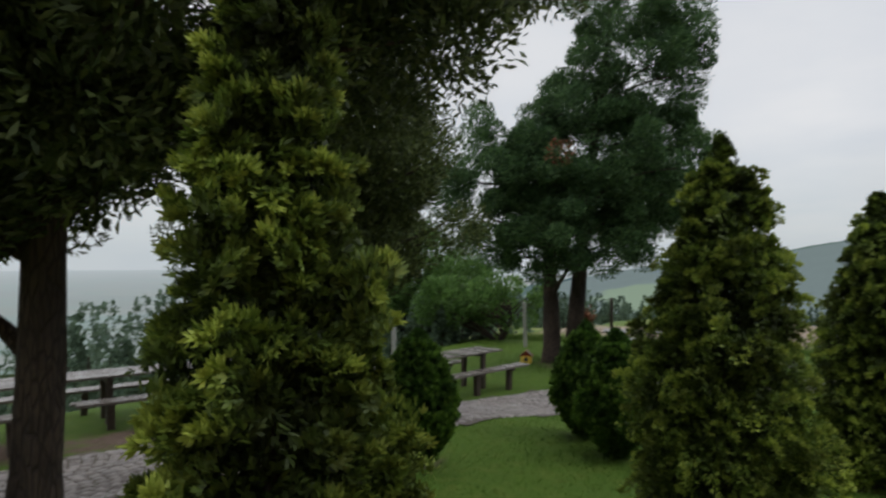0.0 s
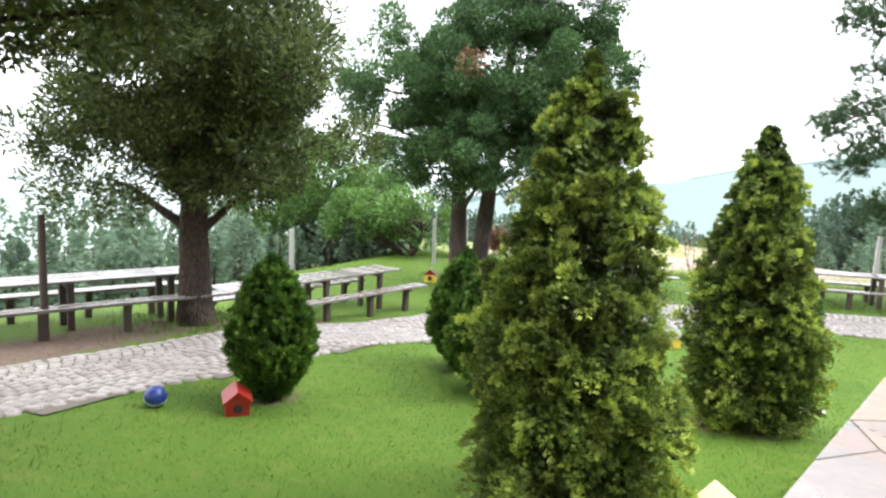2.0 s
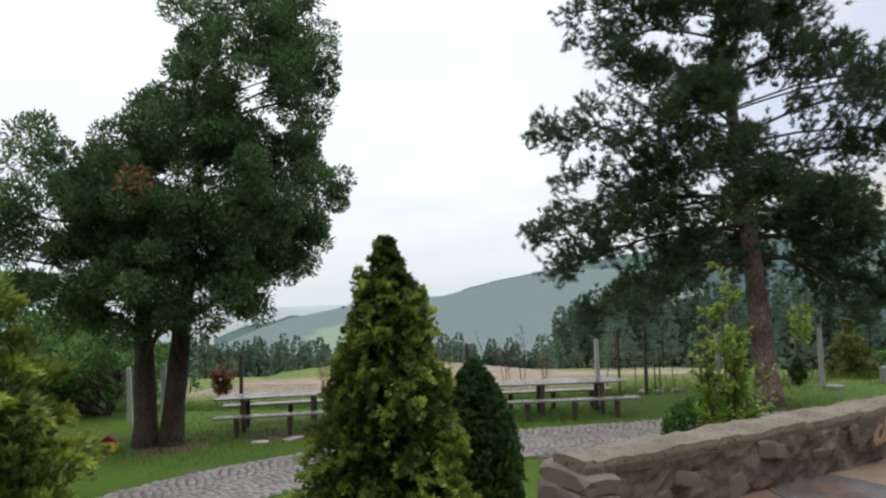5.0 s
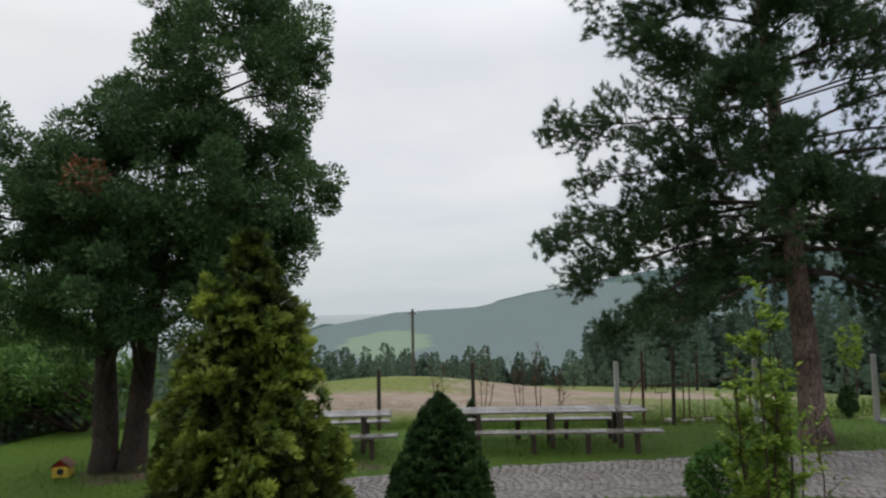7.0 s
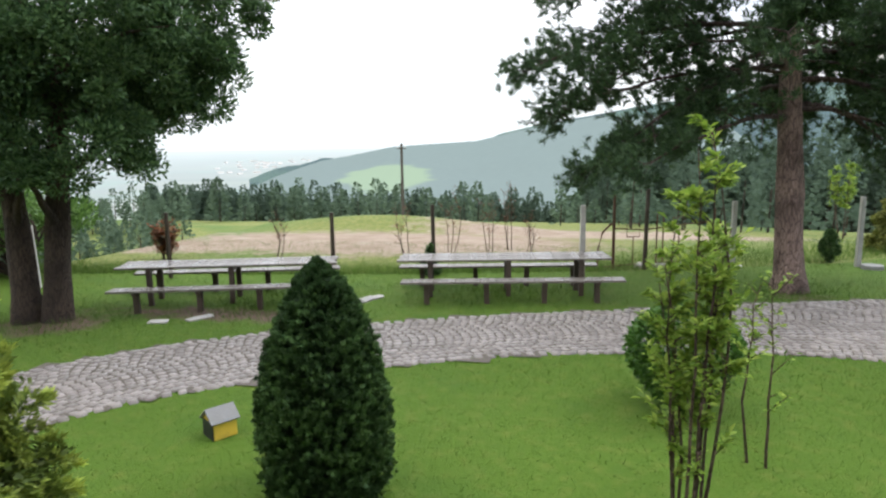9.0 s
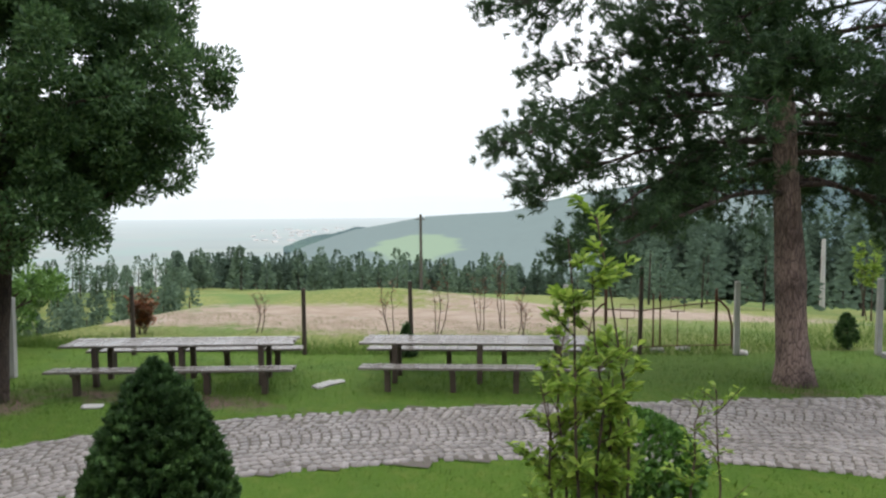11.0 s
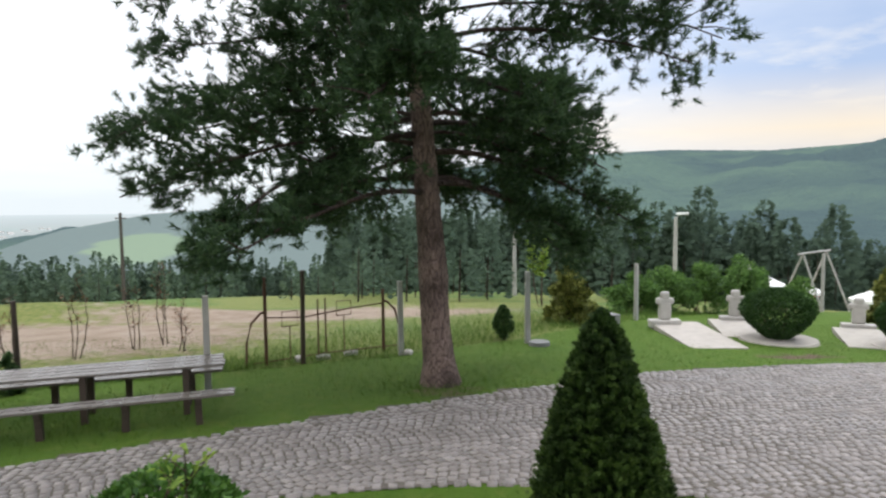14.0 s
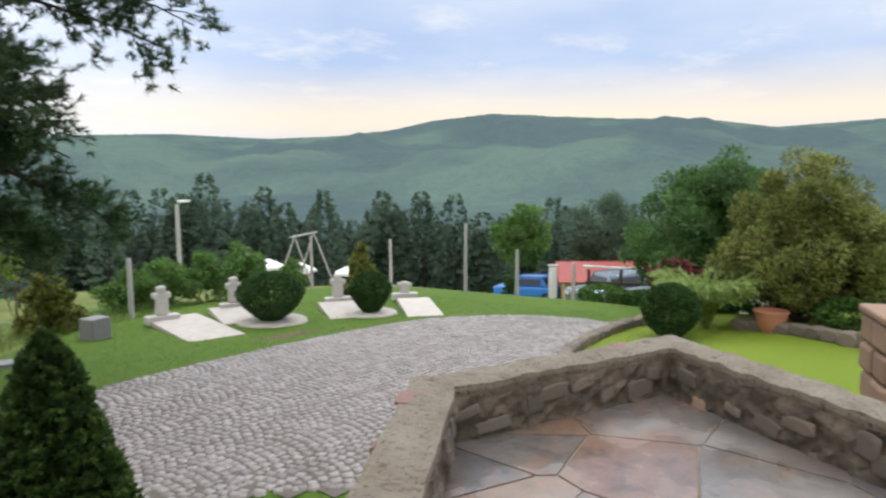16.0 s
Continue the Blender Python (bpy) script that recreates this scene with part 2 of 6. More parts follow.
def flag_mat(name, lift):
    m = Mat(name, 0.4, 0, 0.5)
    p = m.pos.outputs["Position"]
    r = m.objrand()
    base = m.ramp(r, (0.0, (0.088, 0.084, 0.084)), (0.35, (0.135, 0.118, 0.102)), (0.6, (0.185, 0.128, 0.082)), (0.8, (0.165, 0.105, 0.082)), (1.0, (0.110, 0.103, 0.098)))
    stain = m.noise(1.6, 6.0, 0.68, p)
    fine = m.noise(16, 5.0, 0.65, p)
    mid = m.noise(4.5, 4.0, 0.6, p)
    c = m.mix(m.math("MULTIPLY", m.sharpen(stain, 0.47, 0.66), 0.75), base, (0.19, 0.092, 0.050))
    c = m.mix(m.math("MULTIPLY", m.sharpen(mid, 0.50, 0.68), 0.6), c, (0.055, 0.048, 0.044))
    c = m.mix(m.math("MULTIPLY", m.sharpen(fine, 0.45, 0.75), 0.45), c, (0.06, 0.05, 0.045))
    c = m.mix(lift, c, (0.40, 0.355, 0.325))
    m.color(c)
    wet = m.sharpen(m.noise(0.9, 4.0, 0.6, p), 0.42, 0.60)
    m.rough(m.math("SUBTRACT", 0.50, m.math("MULTIPLY", wet, 0.42), True))
    return m.bump(m.math("ADD", m.math("MULTIPLY", fine, 0.5), mid), 0.35, 0.012).m


M_FLAG, M_FLAG_PALE = flag_mat("wet_flagstone", 0.0), flag_mat("pale_edge_flagstone", 0.17)
M_RUBBLE = stone_mat("rubble_stone", (0.070, 0.050, 0.034), (0.105, 0.076, 0.052), (0.15, 0.108, 0.072), 0.85, 16.0)
M_REDSTONE = stone_mat("red_stone", (0.14, 0.052, 0.032), (0.17, 0.066, 0.042), (0.18, 0.085, 0.056), 0.7, 6.0)
M_OCHRE = stone_mat("ochre_block", (0.22, 0.115, 0.062), (0.29, 0.155, 0.08), (0.32, 0.20, 0.125), 0.8, 6.0)
M_PALESLAB = stone_mat("pale_gravel_slab", (0.40, 0.36, 0.31), (0.45, 0.40, 0.35), (0.50, 0.45, 0.39), 0.85, 4.0)
M_MARKER = stone_mat("weathered_white_stone", (0.40, 0.38, 0.35), (0.47, 0.44, 0.40), (0.52, 0.49, 0.45), 0.85, 7.0)
M_DARKSTONE = stone_mat("dark_grey_stone", (0.14, 0.14, 0.14), (0.18, 0.18, 0.18), (0.22, 0.22, 0.21), 0.8, 6.0)
M_CONCRETE = stone_mat("weathered_concrete", (0.33, 0.32, 0.30), (0.40, 0.385, 0.36), (0.46, 0.44, 0.41), 0.85, 5.0)


def mortar_mat():
    m = Mat("wall_mortar", 0.9)
    n = m.noise(5, 6.0, 0.65)
    v = m.voronoi(7.0, "F1")
    c = m.ramp(n, (0.25, (0.035, 0.027, 0.020)), (0.5, (0.095, 0.072, 0.052)), (0.75, (0.20, 0.16, 0.118)))
    c = m.mix(m.sharpen(v, 0.25, 0.05), c, (0.15, 0.092, 0.058))
    m.color(c)
    return m.bump(m.math("ADD", n, v), 1.0, 0.05).m


M_MORTAR = mortar_mat()


def coping_mat():
    m = Mat("coping_mortar", 0.9)
    p = m.pos.outputs["Position"]
    n, fine = m.noise(3.0, 5.0, 0.6, p), m.noise(38, 5.0, 0.7, p)
    c = m.ramp(n, (0.3, (0.135, 0.108, 0.075)), (0.5, (0.195, 0.162, 0.118)), (0.7, (0.235, 0.205, 0.16)))
    c = m.mix(m.sharpen(fine, 0.54, 0.66), c, (0.055, 0.042, 0.03))
    c = m.mix(m.sharpen(m.noise(11, 4.0, 0.6, p), 0.60, 0.70), c, (0.10, 0.072, 0.048))
    m.color(c)
    return m.bump(m.math("SUBTRACT", n, fine), 0.9, 0.02).m


M_COPING = coping_mat()


def joint_mat():
    m = Mat("sett_joints", 0.95)
    m.color(m.mix(m.noise(9), (0.085, 0.073, 0.058), (0.145, 0.124, 0.10)))
    return m.m


M_JOINT = joint_mat()


def wood_mat(name, a, b, rough=0.55, wet=0.25):
    m = Mat(name, rough)
    n = m.noise(3.0, 6.0, 0.6, stretch=(1.5, 22, 22))
    c = m.mix(m.sharpen(n, 0.3, 0.7), a, b)
    c = m.mix(m.math("MULTIPLY", m.objrand(), 0.4), c, b)
    m.color(c)
    m.rough(m.math("SUBTRACT", rough, m.math("MULTIPLY", m.sharpen(m.noise(2.0), 0.45, 0.6), wet), True))
    return m.bump(n, 0.35, 0.006).m


M_BOARD = wood_mat("wet_weathered_boards", (0.085, 0.070, 0.058), (0.19, 0.165, 0.145), 0.36, 0.24)
M_POSTWOOD = wood_mat("dark_timber", (0.035, 0.024, 0.018), (0.075, 0.052, 0.038), 0.7, 0.15)
M_POLE = wood_mat("creosoted_pole", (0.05, 0.042, 0.036), (0.10, 0.085, 0.07), 0.8, 0.0)


def paint_mat(name, c, rough=0.45, metal=0.0):
    m = Mat(name, rough, metal)
    n = m.noise(12, 5.0, 0.6)
    m.color(m.mix(m.sharpen(n, 0.5, 0.85), c, tuple(0.6 * v + 0.03 for v in c)))
    return m.bump(n, 0.1, 0.003).m


M_RUST = paint_mat("rusty_brown_metal", (0.10, 0.045, 0.026), 0.75)
M_WHITE = paint_mat("white_paint", (0.78, 0.77, 0.74), 0.5)
M_RED = paint_mat("red_plastic", (0.26, 0.014, 0.010), 0.4)
M_BLUE = paint_mat("blue_plastic", (0.012, 0.030, 0.15), 0.3)
M_YELLOW = paint_mat("yellow_paint", (0.70, 0.47, 0.06), 0.5)
M_TEAL = paint_mat("dark_teal_paint", (0.025, 0.10, 0.11), 0.5)
M_CREAM = paint_mat("cream_paint", (0.68, 0.58, 0.33), 0.5)
M_BLACK = paint_mat("black_paint", (0.02, 0.02, 0.02), 0.5)
M_GREENPAINT = paint_mat("green_paint", (0.05, 0.33, 0.20), 0.5)
M_ROOF = paint_mat("red_roof_sheets", (0.30, 0.052, 0.042), 0.6)
M_PLASTER = paint_mat("ochre_plaster", (0.52, 0.38, 0.20), 0.85)
M_CARPAINT = paint_mat("silver_car_paint", (0.25, 0.29, 0.33), 0.25, 0.6)
M_CARBLUE = paint_mat("blue_car_paint", (0.05, 0.22, 0.62), 0.3)
M_TYRE = paint_mat("tyre_rubber", (0.02, 0.02, 0.02), 0.8)
M_TERRACOTTA = paint_mat("terracotta", (0.48, 0.20, 0.12), 0.8)
M_CANVAS = paint_mat("white_canvas", (0.80, 0.78, 0.74), 0.9)
M_DARKGLASS = Mat("dark_glass", 0.08, 0, 0.5).set(**{"Base Color": (0.02, 0.025, 0.03, 1)}).m


def ground_mat():
    m = Mat("grass_ground", 0.9, 0, 0.2)
    p = m.pos.outputs["Position"]
    fine, mid_n, big = m.noise(90, 3.0, 0.6, p), m.noise(5, 4.0, 0.6, p), m.noise(0.6, 4.0, 0.6, p)
    lawn = m.ramp(fine, (0.25, (0.042, 0.090, 0.009)), (0.55, (0.074, 0.134, 0.012)), (0.85, (0.112, 0.172, 0.022)))
    lawn = m.mix(m.math("MULTIPLY", m.sharpen(mid_n, 0.5, 0.75), 0.55), lawn, (0.135, 0.155, 0.030))
    lawn = m.mix(m.math("MULTIPLY", m.sharpen(big, 0.55, 0.7), 0.4), lawn, (0.036, 0.095, 0.012))
    mead = m.ramp(mid_n, (0.25, (0.085, 0.11, 0.028)), (0.5, (0.145, 0.165, 0.042)), (0.8, (0.22, 0.205, 0.08)))
    mead = m.mix(m.sharpen(m.noise(0.12, 3.0, 0.5, p), 0.45, 0.62), mead, (0.085, 0.135, 0.03))
    soil = m.ramp(m.noise(14, 5.0, 0.65, p), (0.25, (0.075, 0.050, 0.036)), (0.55, (0.135, 0.092, 0.066)), (0.85, (0.20, 0.145, 0.105)))
    clay = m.ramp(m.noise(1.2, 6.0, 0.65, p), (0.3, (0.20, 0.145, 0.10)), (0.6, (0.29, 0.225, 0.17)), (0.8, (0.32, 0.285, 0.24)))
    j = m.math("MULTIPLY", m.math("SUBTRACT", m.noise(2.2, 5.0, 0.65, p), 0.5), 1.1)
    edge = lambda a: m.sharpen(m.math("ADD", a, j), 0.35, 0.65)
    lawn = m.mix(m.math("MULTIPLY", m.attr("yellow_lawn"), 0.75), lawn, m.mix(mid_n, (0.15, 0.21, 0.016), (0.19, 0.24, 0.022)))
    c = m.mix(edge(m.attr("meadow")), lawn, mead)
    c = m.mix(edge(m.attr("clay")), c, clay)
    c = m.mix(edge(m.attr("soil")), c, soil)
    m.color(c)
    return m.bump(m.math("ADD", fine, m.math("MULTIPLY", mid_n, 0.6)), 0.6, 0.03).m


M_GROUND = ground_mat()


def distance_mat(name, kind):
    """Far country beyond the woods, a backdrop; the humid air's haze is painted in by emission and colour."""
    m = Mat(name, 1.0, 0, 0.0)
    p = m.pos.outputs["Position"]
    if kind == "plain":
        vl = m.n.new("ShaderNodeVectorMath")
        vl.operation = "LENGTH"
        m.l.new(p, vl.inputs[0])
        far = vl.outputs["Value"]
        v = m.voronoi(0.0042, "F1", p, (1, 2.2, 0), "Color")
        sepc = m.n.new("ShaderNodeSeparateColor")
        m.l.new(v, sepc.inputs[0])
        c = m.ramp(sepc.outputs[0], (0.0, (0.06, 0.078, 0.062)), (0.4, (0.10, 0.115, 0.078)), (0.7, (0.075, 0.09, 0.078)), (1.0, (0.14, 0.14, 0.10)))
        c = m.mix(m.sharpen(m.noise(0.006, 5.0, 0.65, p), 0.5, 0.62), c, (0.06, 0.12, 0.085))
        thick = m.math("POWER", m.math("MULTIPLY", far, 1 / 8000.0, True), 0.55)  # the air between, put into colour and emission
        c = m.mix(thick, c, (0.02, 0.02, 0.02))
        # emission rises with distance to stand for the haze
        haze_glow, strength = (0.70, 0.78, 0.83), m.math("ADD", 0.16, m.math("MULTIPLY", thick, 0.92))
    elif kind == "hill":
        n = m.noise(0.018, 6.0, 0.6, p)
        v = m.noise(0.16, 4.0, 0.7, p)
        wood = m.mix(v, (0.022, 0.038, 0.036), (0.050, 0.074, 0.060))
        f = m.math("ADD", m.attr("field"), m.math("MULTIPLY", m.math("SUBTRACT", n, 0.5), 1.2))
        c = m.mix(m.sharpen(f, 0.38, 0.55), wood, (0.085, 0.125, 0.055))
        # even grey-blue emission paints the haze over the hill
        haze_glow, strength = (0.42, 0.49, 0.52), 0.50
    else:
        # broad noise tones stand in for the slope's light and dark folds
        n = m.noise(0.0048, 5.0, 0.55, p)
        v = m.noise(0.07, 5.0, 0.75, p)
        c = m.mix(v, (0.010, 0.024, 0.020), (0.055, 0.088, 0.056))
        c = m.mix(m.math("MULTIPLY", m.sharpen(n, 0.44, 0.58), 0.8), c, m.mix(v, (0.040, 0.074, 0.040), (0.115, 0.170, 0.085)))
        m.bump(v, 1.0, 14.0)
        # bluish emission paints the evening haze on the ridge
        haze_glow, strength = (0.23, 0.31, 0.40), 0.40
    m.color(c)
    m.set(**{"Emission Color": (*haze_glow, 1)})
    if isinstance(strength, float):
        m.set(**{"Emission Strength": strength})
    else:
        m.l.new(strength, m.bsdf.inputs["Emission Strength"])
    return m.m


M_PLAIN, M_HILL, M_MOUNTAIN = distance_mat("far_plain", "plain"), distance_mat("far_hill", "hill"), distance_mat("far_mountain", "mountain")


# ---------------------------------------------------------------- mesh tools
rng = np.random.default_rng(7)


def np_mesh(name, V, F):
    """A mesh from an array of vertices and an array of faces with equally many corners."""
    me = bpy.data.meshes.new(name)
    V, F = np.asarray(V, np.float32), np.asarray(F, np.int32)
    me.vertices.add(len(V))
    me.vertices.foreach_set("co", V.ravel())
    me.loops.add(F.size)
    me.loops.foreach_set("vertex_index", F.ravel())
    me.polygons.add(len(F))
    me.polygons.foreach_set("loop_start", np.arange(0, F.size, F.shape[1], dtype=np.int32))
    me.update(calc_edges=True)
    me.validate()
    return me


def smooth(me, on=True):
    me.polygons.foreach_set("use_smooth", [on] * len(me.polygons))
    return me


def part(name, data, material, parent=None, label="", m=None):
    """Links a bmesh or mesh as one mesh object under a thing or a part."""
    if isinstance(data, bmesh.types.BMesh):
        me = bpy.data.meshes.new(name)
        data.to_mesh(me)
        data.free()
    else:
        me = data
    if material and not me.materials:
        me.materials.append(material)
    ob = new(name, me)
    if parent is not None:
        ob.parent = parent
    if m is not None:
        ob.matrix_basis = m
    if label:
        tagged(ob, label)
    return ob


def thing(name, m, label, category, group="", kind=""):
    ob = new(name)
    ob.empty_display_size = 0.2
    ob.matrix_basis = m
    return tagged(ob, label, category, group, kind)


def box(bm, cx, cy, cz, sx, sy, sz, bevel=0.0, m=None):
    r = bmesh.ops.create_cube(bm, size=1, matrix=(m or Matrix()) @ Matrix.Translation((cx, cy, cz)) @ Matrix.Diagonal((sx, sy, sz, 1)))
    if bevel:
        es = list({e for v in r["verts"] for e in v.link_edges})
        bmesh.ops.bevel(bm, geom=es, offset=bevel, segments=2, affect="EDGES", profile=0.5)
    return bm


def one_box(sx, sy, sz, bevel=0.0, c=(0, 0, 0)):
    return box(bmesh.new(), *c, sx, sy, sz, bevel)


def rod(bm, a, b, r1, r2=None, seg=8):
    a, b = Vector(a), Vector(b)
    d = b - a
    bmesh.ops.create_cone(bm, cap_ends=True, segments=seg, radius1=r1, radius2=r1 if r2 is None else r2, depth=d.length,
                          matrix=Matrix.Translation((a + b) / 2) @ d.to_track_quat("Z", "Y").to_matrix().to_4x4())
    return bm


def tube(points, radii, seg=8, wobble=0.0):
    """Vertices and quads of a tapering tube through points."""
    P, R = np.asarray(points, float), np.asarray(radii, float)
    T = np.gradient(P, axis=0)
    T /= np.linalg.norm(T, axis=1)[:, None] + 1e-9
    ref = np.where(np.abs(T[:, 2:3]) > 0.9, [[1.0, 0, 0]], [[0, 0, 1.0]])
    A = np.cross(T, ref)
    A /= np.linalg.norm(A, axis=1)[:, None] + 1e-9
    B = np.cross(T, A)
    an = np.linspace(0, 2 * np.pi, seg, endpoint=False)
    rad = R[:, None] * (1 + wobble * rng.standard_normal((len(P), seg)))
    V = P[:, None] + rad[..., None] * (np.cos(an)[None, :, None] * A[:, None] + np.sin(an)[None, :, None] * B[:, None])
    n = len(P)
    i, j = np.meshgrid(np.arange(n - 1), np.arange(seg), indexing="ij")
    k = (j + 1) % seg
    F = np.stack([i * seg + j, i * seg + k, (i + 1) * seg + k, (i + 1) * seg + j], -1).reshape(-1, 4)
    return V.reshape(-1, 3), F


def join(pieces):
    V, F, o = [], [], 0
    for v, f in pieces:
        V.append(v)
        F.append(f + o)
        o += len(v)
    return np.concatenate(V), np.concatenate(F)


def unit(a):
    return a / (np.linalg.norm(a, axis=-1, keepdims=True) + 1e-9)


def kites(C, D, N, length, width, fat=0.55):
    """Kite-shaped leaves at C along D, with their faces towards N."""
    D = unit(D)
    S = unit(np.cross(D, N))
    L, W = np.broadcast_to(length, (len(C),))[:, None], np.broadcast_to(width, (len(C),))[:, None]
    bend = 0.12 * L * unit(np.cross(S, D))
    V = np.stack([C, C + fat * L * D + W / 2 * S + bend, C + L * D, C + fat * L * D - W / 2 * S + bend], 1)
    F = np.arange(4 * len(C)).reshape(-1, 4)
    return V.reshape(-1, 3), F


def fans(C, D, N, length, width):
    """Flat fan sprays: three leaflets from one point."""
    D = unit(D)
    S = unit(np.cross(D, N))
    out = []
    for a, l in ((-0.55, 0.75), (0.0, 1.0), (0.55, 0.75)):
        out.append(kites(C, np.cos(a) * D + np.sin(a) * S, N, np.asarray(length) * l, width, 0.6))
    return join(out)


def rand_dirs(n):
    return unit(rng.standard_normal((n, 3)))


# ---------------------------------------------------------------- the lie of the land
GY = np.array([-4900, -30, -6, -2, 0.5, 2.5, 5, 6.5, 9, 14, 18, 24, 40, 62, 100, 200, 700, 4900.0])
GZ = np.array([-1.0, -1.0, -1.05, -1.15, -1.28, -1.36, -1.72, -1.82, -1.85, -1.9, -2.08, -2.35, -4.3, -6.8, -14, -35, -110, -120.0])


def ground_z(x, y):
    x, y = np.asarray(x, float), np.asarray(y, float)
    z = np.interp(y, GY, GZ)
    z = z - 0.05 * np.clip(-8 - x, 0, 12) * np.clip((12 - y) / 6, 0, 1)
    z = z - 0.04 * np.clip(x - 8, 0, 52) * np.clip((y - 4) / 8, 0, 1)
    z = z - 0.16 * np.clip(x - 22, 0, 60) * np.clip((y - 2) / 8, 0, 1)
    z = z - 0.24 * np.clip(-14 - x, 0, 60) * np.clip((60 - y) / 30, 0, 1)
    z = z - 0.22 * np.clip(-60 - x, 0, 700)
    z = z + 0.75 * np.exp(-((x + 8.5) / 6.0) ** 2 - ((y - 28.5) / 2.0) ** 2)  # a grassy bank behind the bare clay
    z = z + 0.55 * np.exp(-((x - 3.5) / 3.5) ** 2 - ((y - 32.0) / 2.0) ** 2)
    return z


def gz(x, y):
    return float(ground_z(x, y))


def dome(x, y, cx, cy, rx, ry):
    return np.clip(1.3 - np.sqrt(((x - cx) / rx) ** 2 + ((y - cy) / ry) ** 2), 0, 1)


def build_ground():
    far = np.array([36, 44, 55, 70, 90, 120, 160, 220, 320, 500, 800, 1300, 2200, 3500, 4850.0])
    near = np.arange(-20, 30.01, 0.4)
    xs = np.concatenate([-far[::-1], near, far])
    ys = np.concatenate([-far[::-1], np.arange(-20, 30.01, 0.4), far])
    X, Y = np.meshgrid(xs, ys, indexing="ij")
    Z = ground_z(X, Y)
    V = np.stack([X, Y, Z], -1).reshape(-1, 3)
    nx, ny = X.shape
    i, j = np.meshgrid(np.arange(nx - 1), np.arange(ny - 1), indexing="ij")
    F = np.stack([i * ny + j, (i + 1) * ny + j, (i + 1) * ny + j + 1, i * ny + j + 1], -1).reshape(-1, 4)
    me = smooth(np_mesh("ground", V, F))
    x, y = V[:, 0], V[:, 1]
    fence = np.interp(x, [-40, -11, -6, -3.7, -0.2, 3.4, 6.5, 10.9, 17, 21, 24, 60], [14, 15, 15.8, 16.5, 17, 18.3, 19.5, 23, 27, 27, 27, 27])
    meadow = np.maximum(np.clip((y - fence) / 1.0 + 0.5, 0, 1), np.clip((-15.5 - x) / 2.0, 0, 1))
    clay = np.maximum.reduce([dome(x, y, -7, 22.2, 9, 4.2), dome(x, y, 1, 27, 9, 3.4), dome(x, y, -14, 20, 5, 2), dome(x, y, 26, 24, 5, 5)])
    soil = np.maximum.reduce([dome(x, y, -10.9, 0.6, 0.9, 3.2), dome(x, y, -11.7, -3.4, 1.0, 2.6), dome(x, y, -10.3, 3.6, 0.9, 1.6), 0.8 * dome(x, y, -6.6, 11.6, 2.8, 0.6),
                              0.9 * dome(x, y, -9.4, 10.6, 1.2, 0.9), 0.8 * dome(x, y, 12.2, 16.9, 1.5, 0.4), 0.55 * dome(x, y, 3.9, 14.6, 1.0, 0.6),
                              0.7 * dome(x, y, -6.9, 0.1, 0.4, 0.4), 0.75 * dome(x, y, -3.6, -0.6, 0.75, 0.75), 0.75 * dome(x, y, -2.65, 2.45, 0.75, 0.75)])
    # lighter, yellower lawn on the far side of the parapet
    yellow_lawn = np.clip((x - 8.6) / 0.8, 0, 1) * np.clip((11.6 - y) / 0.6, 0, 1)
    for name, a in (("meadow", meadow), ("clay", clay), ("soil", soil), ("yellow_lawn", yellow_lawn)):
        me.attributes.new(name, "FLOAT", "POINT").data.foreach_set("value", a.astype(np.float32))
    return tagged(part("ground", me, M_GROUND), "short green lawn running into a rough meadow with bare clay", "ground", kind="structure")


ground = build_ground()

NEAR_EDGE = [(-8.9, -9), (-8.6, -5), (-8.45, -2.05), (-8.13, -0.75), (-7.58, 1.7), (-7.3, 3.8), (-6.6, 5.9), (-5.55, 7.6), (-4.2, 8.6), (-2.4, 9.55), (-0.8, 10.22),
             (1.5, 10.65), (2.6, 10.8), (3.9, 10.7), (5.2, 10.4), (6.9, 9.7), (8.0, 8.6), (8.8, 7.6)]
FAR_EDGE = [(-11.2, -9), (-10.7, -5), (-10.45, -2), (-10.2, -0.6), (-9.7, 2.0), (-9.3, 4.6), (-8.65, 6.9), (-7.2, 9.15), (-5.0, 10.85), (-2.0, 12.15), (1.2, 13.2), (5.2, 14.5),
            (7.2, 15.1), (8.2, 15.35), (11.3, 15.9), (14.0, 16.15), (16.3, 16.0), (18.0, 14.6), (19.0, 12.6)]
LAWN_KERB = [(8.8, 7.6), (10.6, 8.6), (14.8, 10.9), (19.0, 11.4)]


def resample(line, step):
    P = np.asarray(line, float)
    for _ in range(2):  # round the corners
        Q = [P[0]]
        for a, b in zip(P[:-1], P[1:]):
            Q += [a * 0.75 + b * 0.25, a * 0.25 + b * 0.75]
        P = np.array(Q + [P[-1]])
    s = np.concatenate([[0], np.cumsum(np.linalg.norm(np.diff(P, axis=0), axis=1))])
    t = np.arange(0, s[-1], step)
    return np.stack([np.interp(t, s, P[:, 0]), np.interp(t, s, P[:, 1])], 1)


def inside(x, y, poly):
    poly = np.asarray(poly)
    r = np.zeros(np.shape(x), bool)
    for (x1, y1), (x2, y2) in zip(poly, np.roll(poly, -1, 0)):
        hit = ((y1 > y) != (y2 > y)) & (x < (x2 - x1) * (y - y1) / (y2 - y1 + 1e-12) + x1)
        r ^= hit
    return r


ROAD_POLY = np.concatenate([resample(NEAR_EDGE, 0.3), np.array(LAWN_KERB[1:]), resample(FAR_EDGE, 0.3)[::-1]])


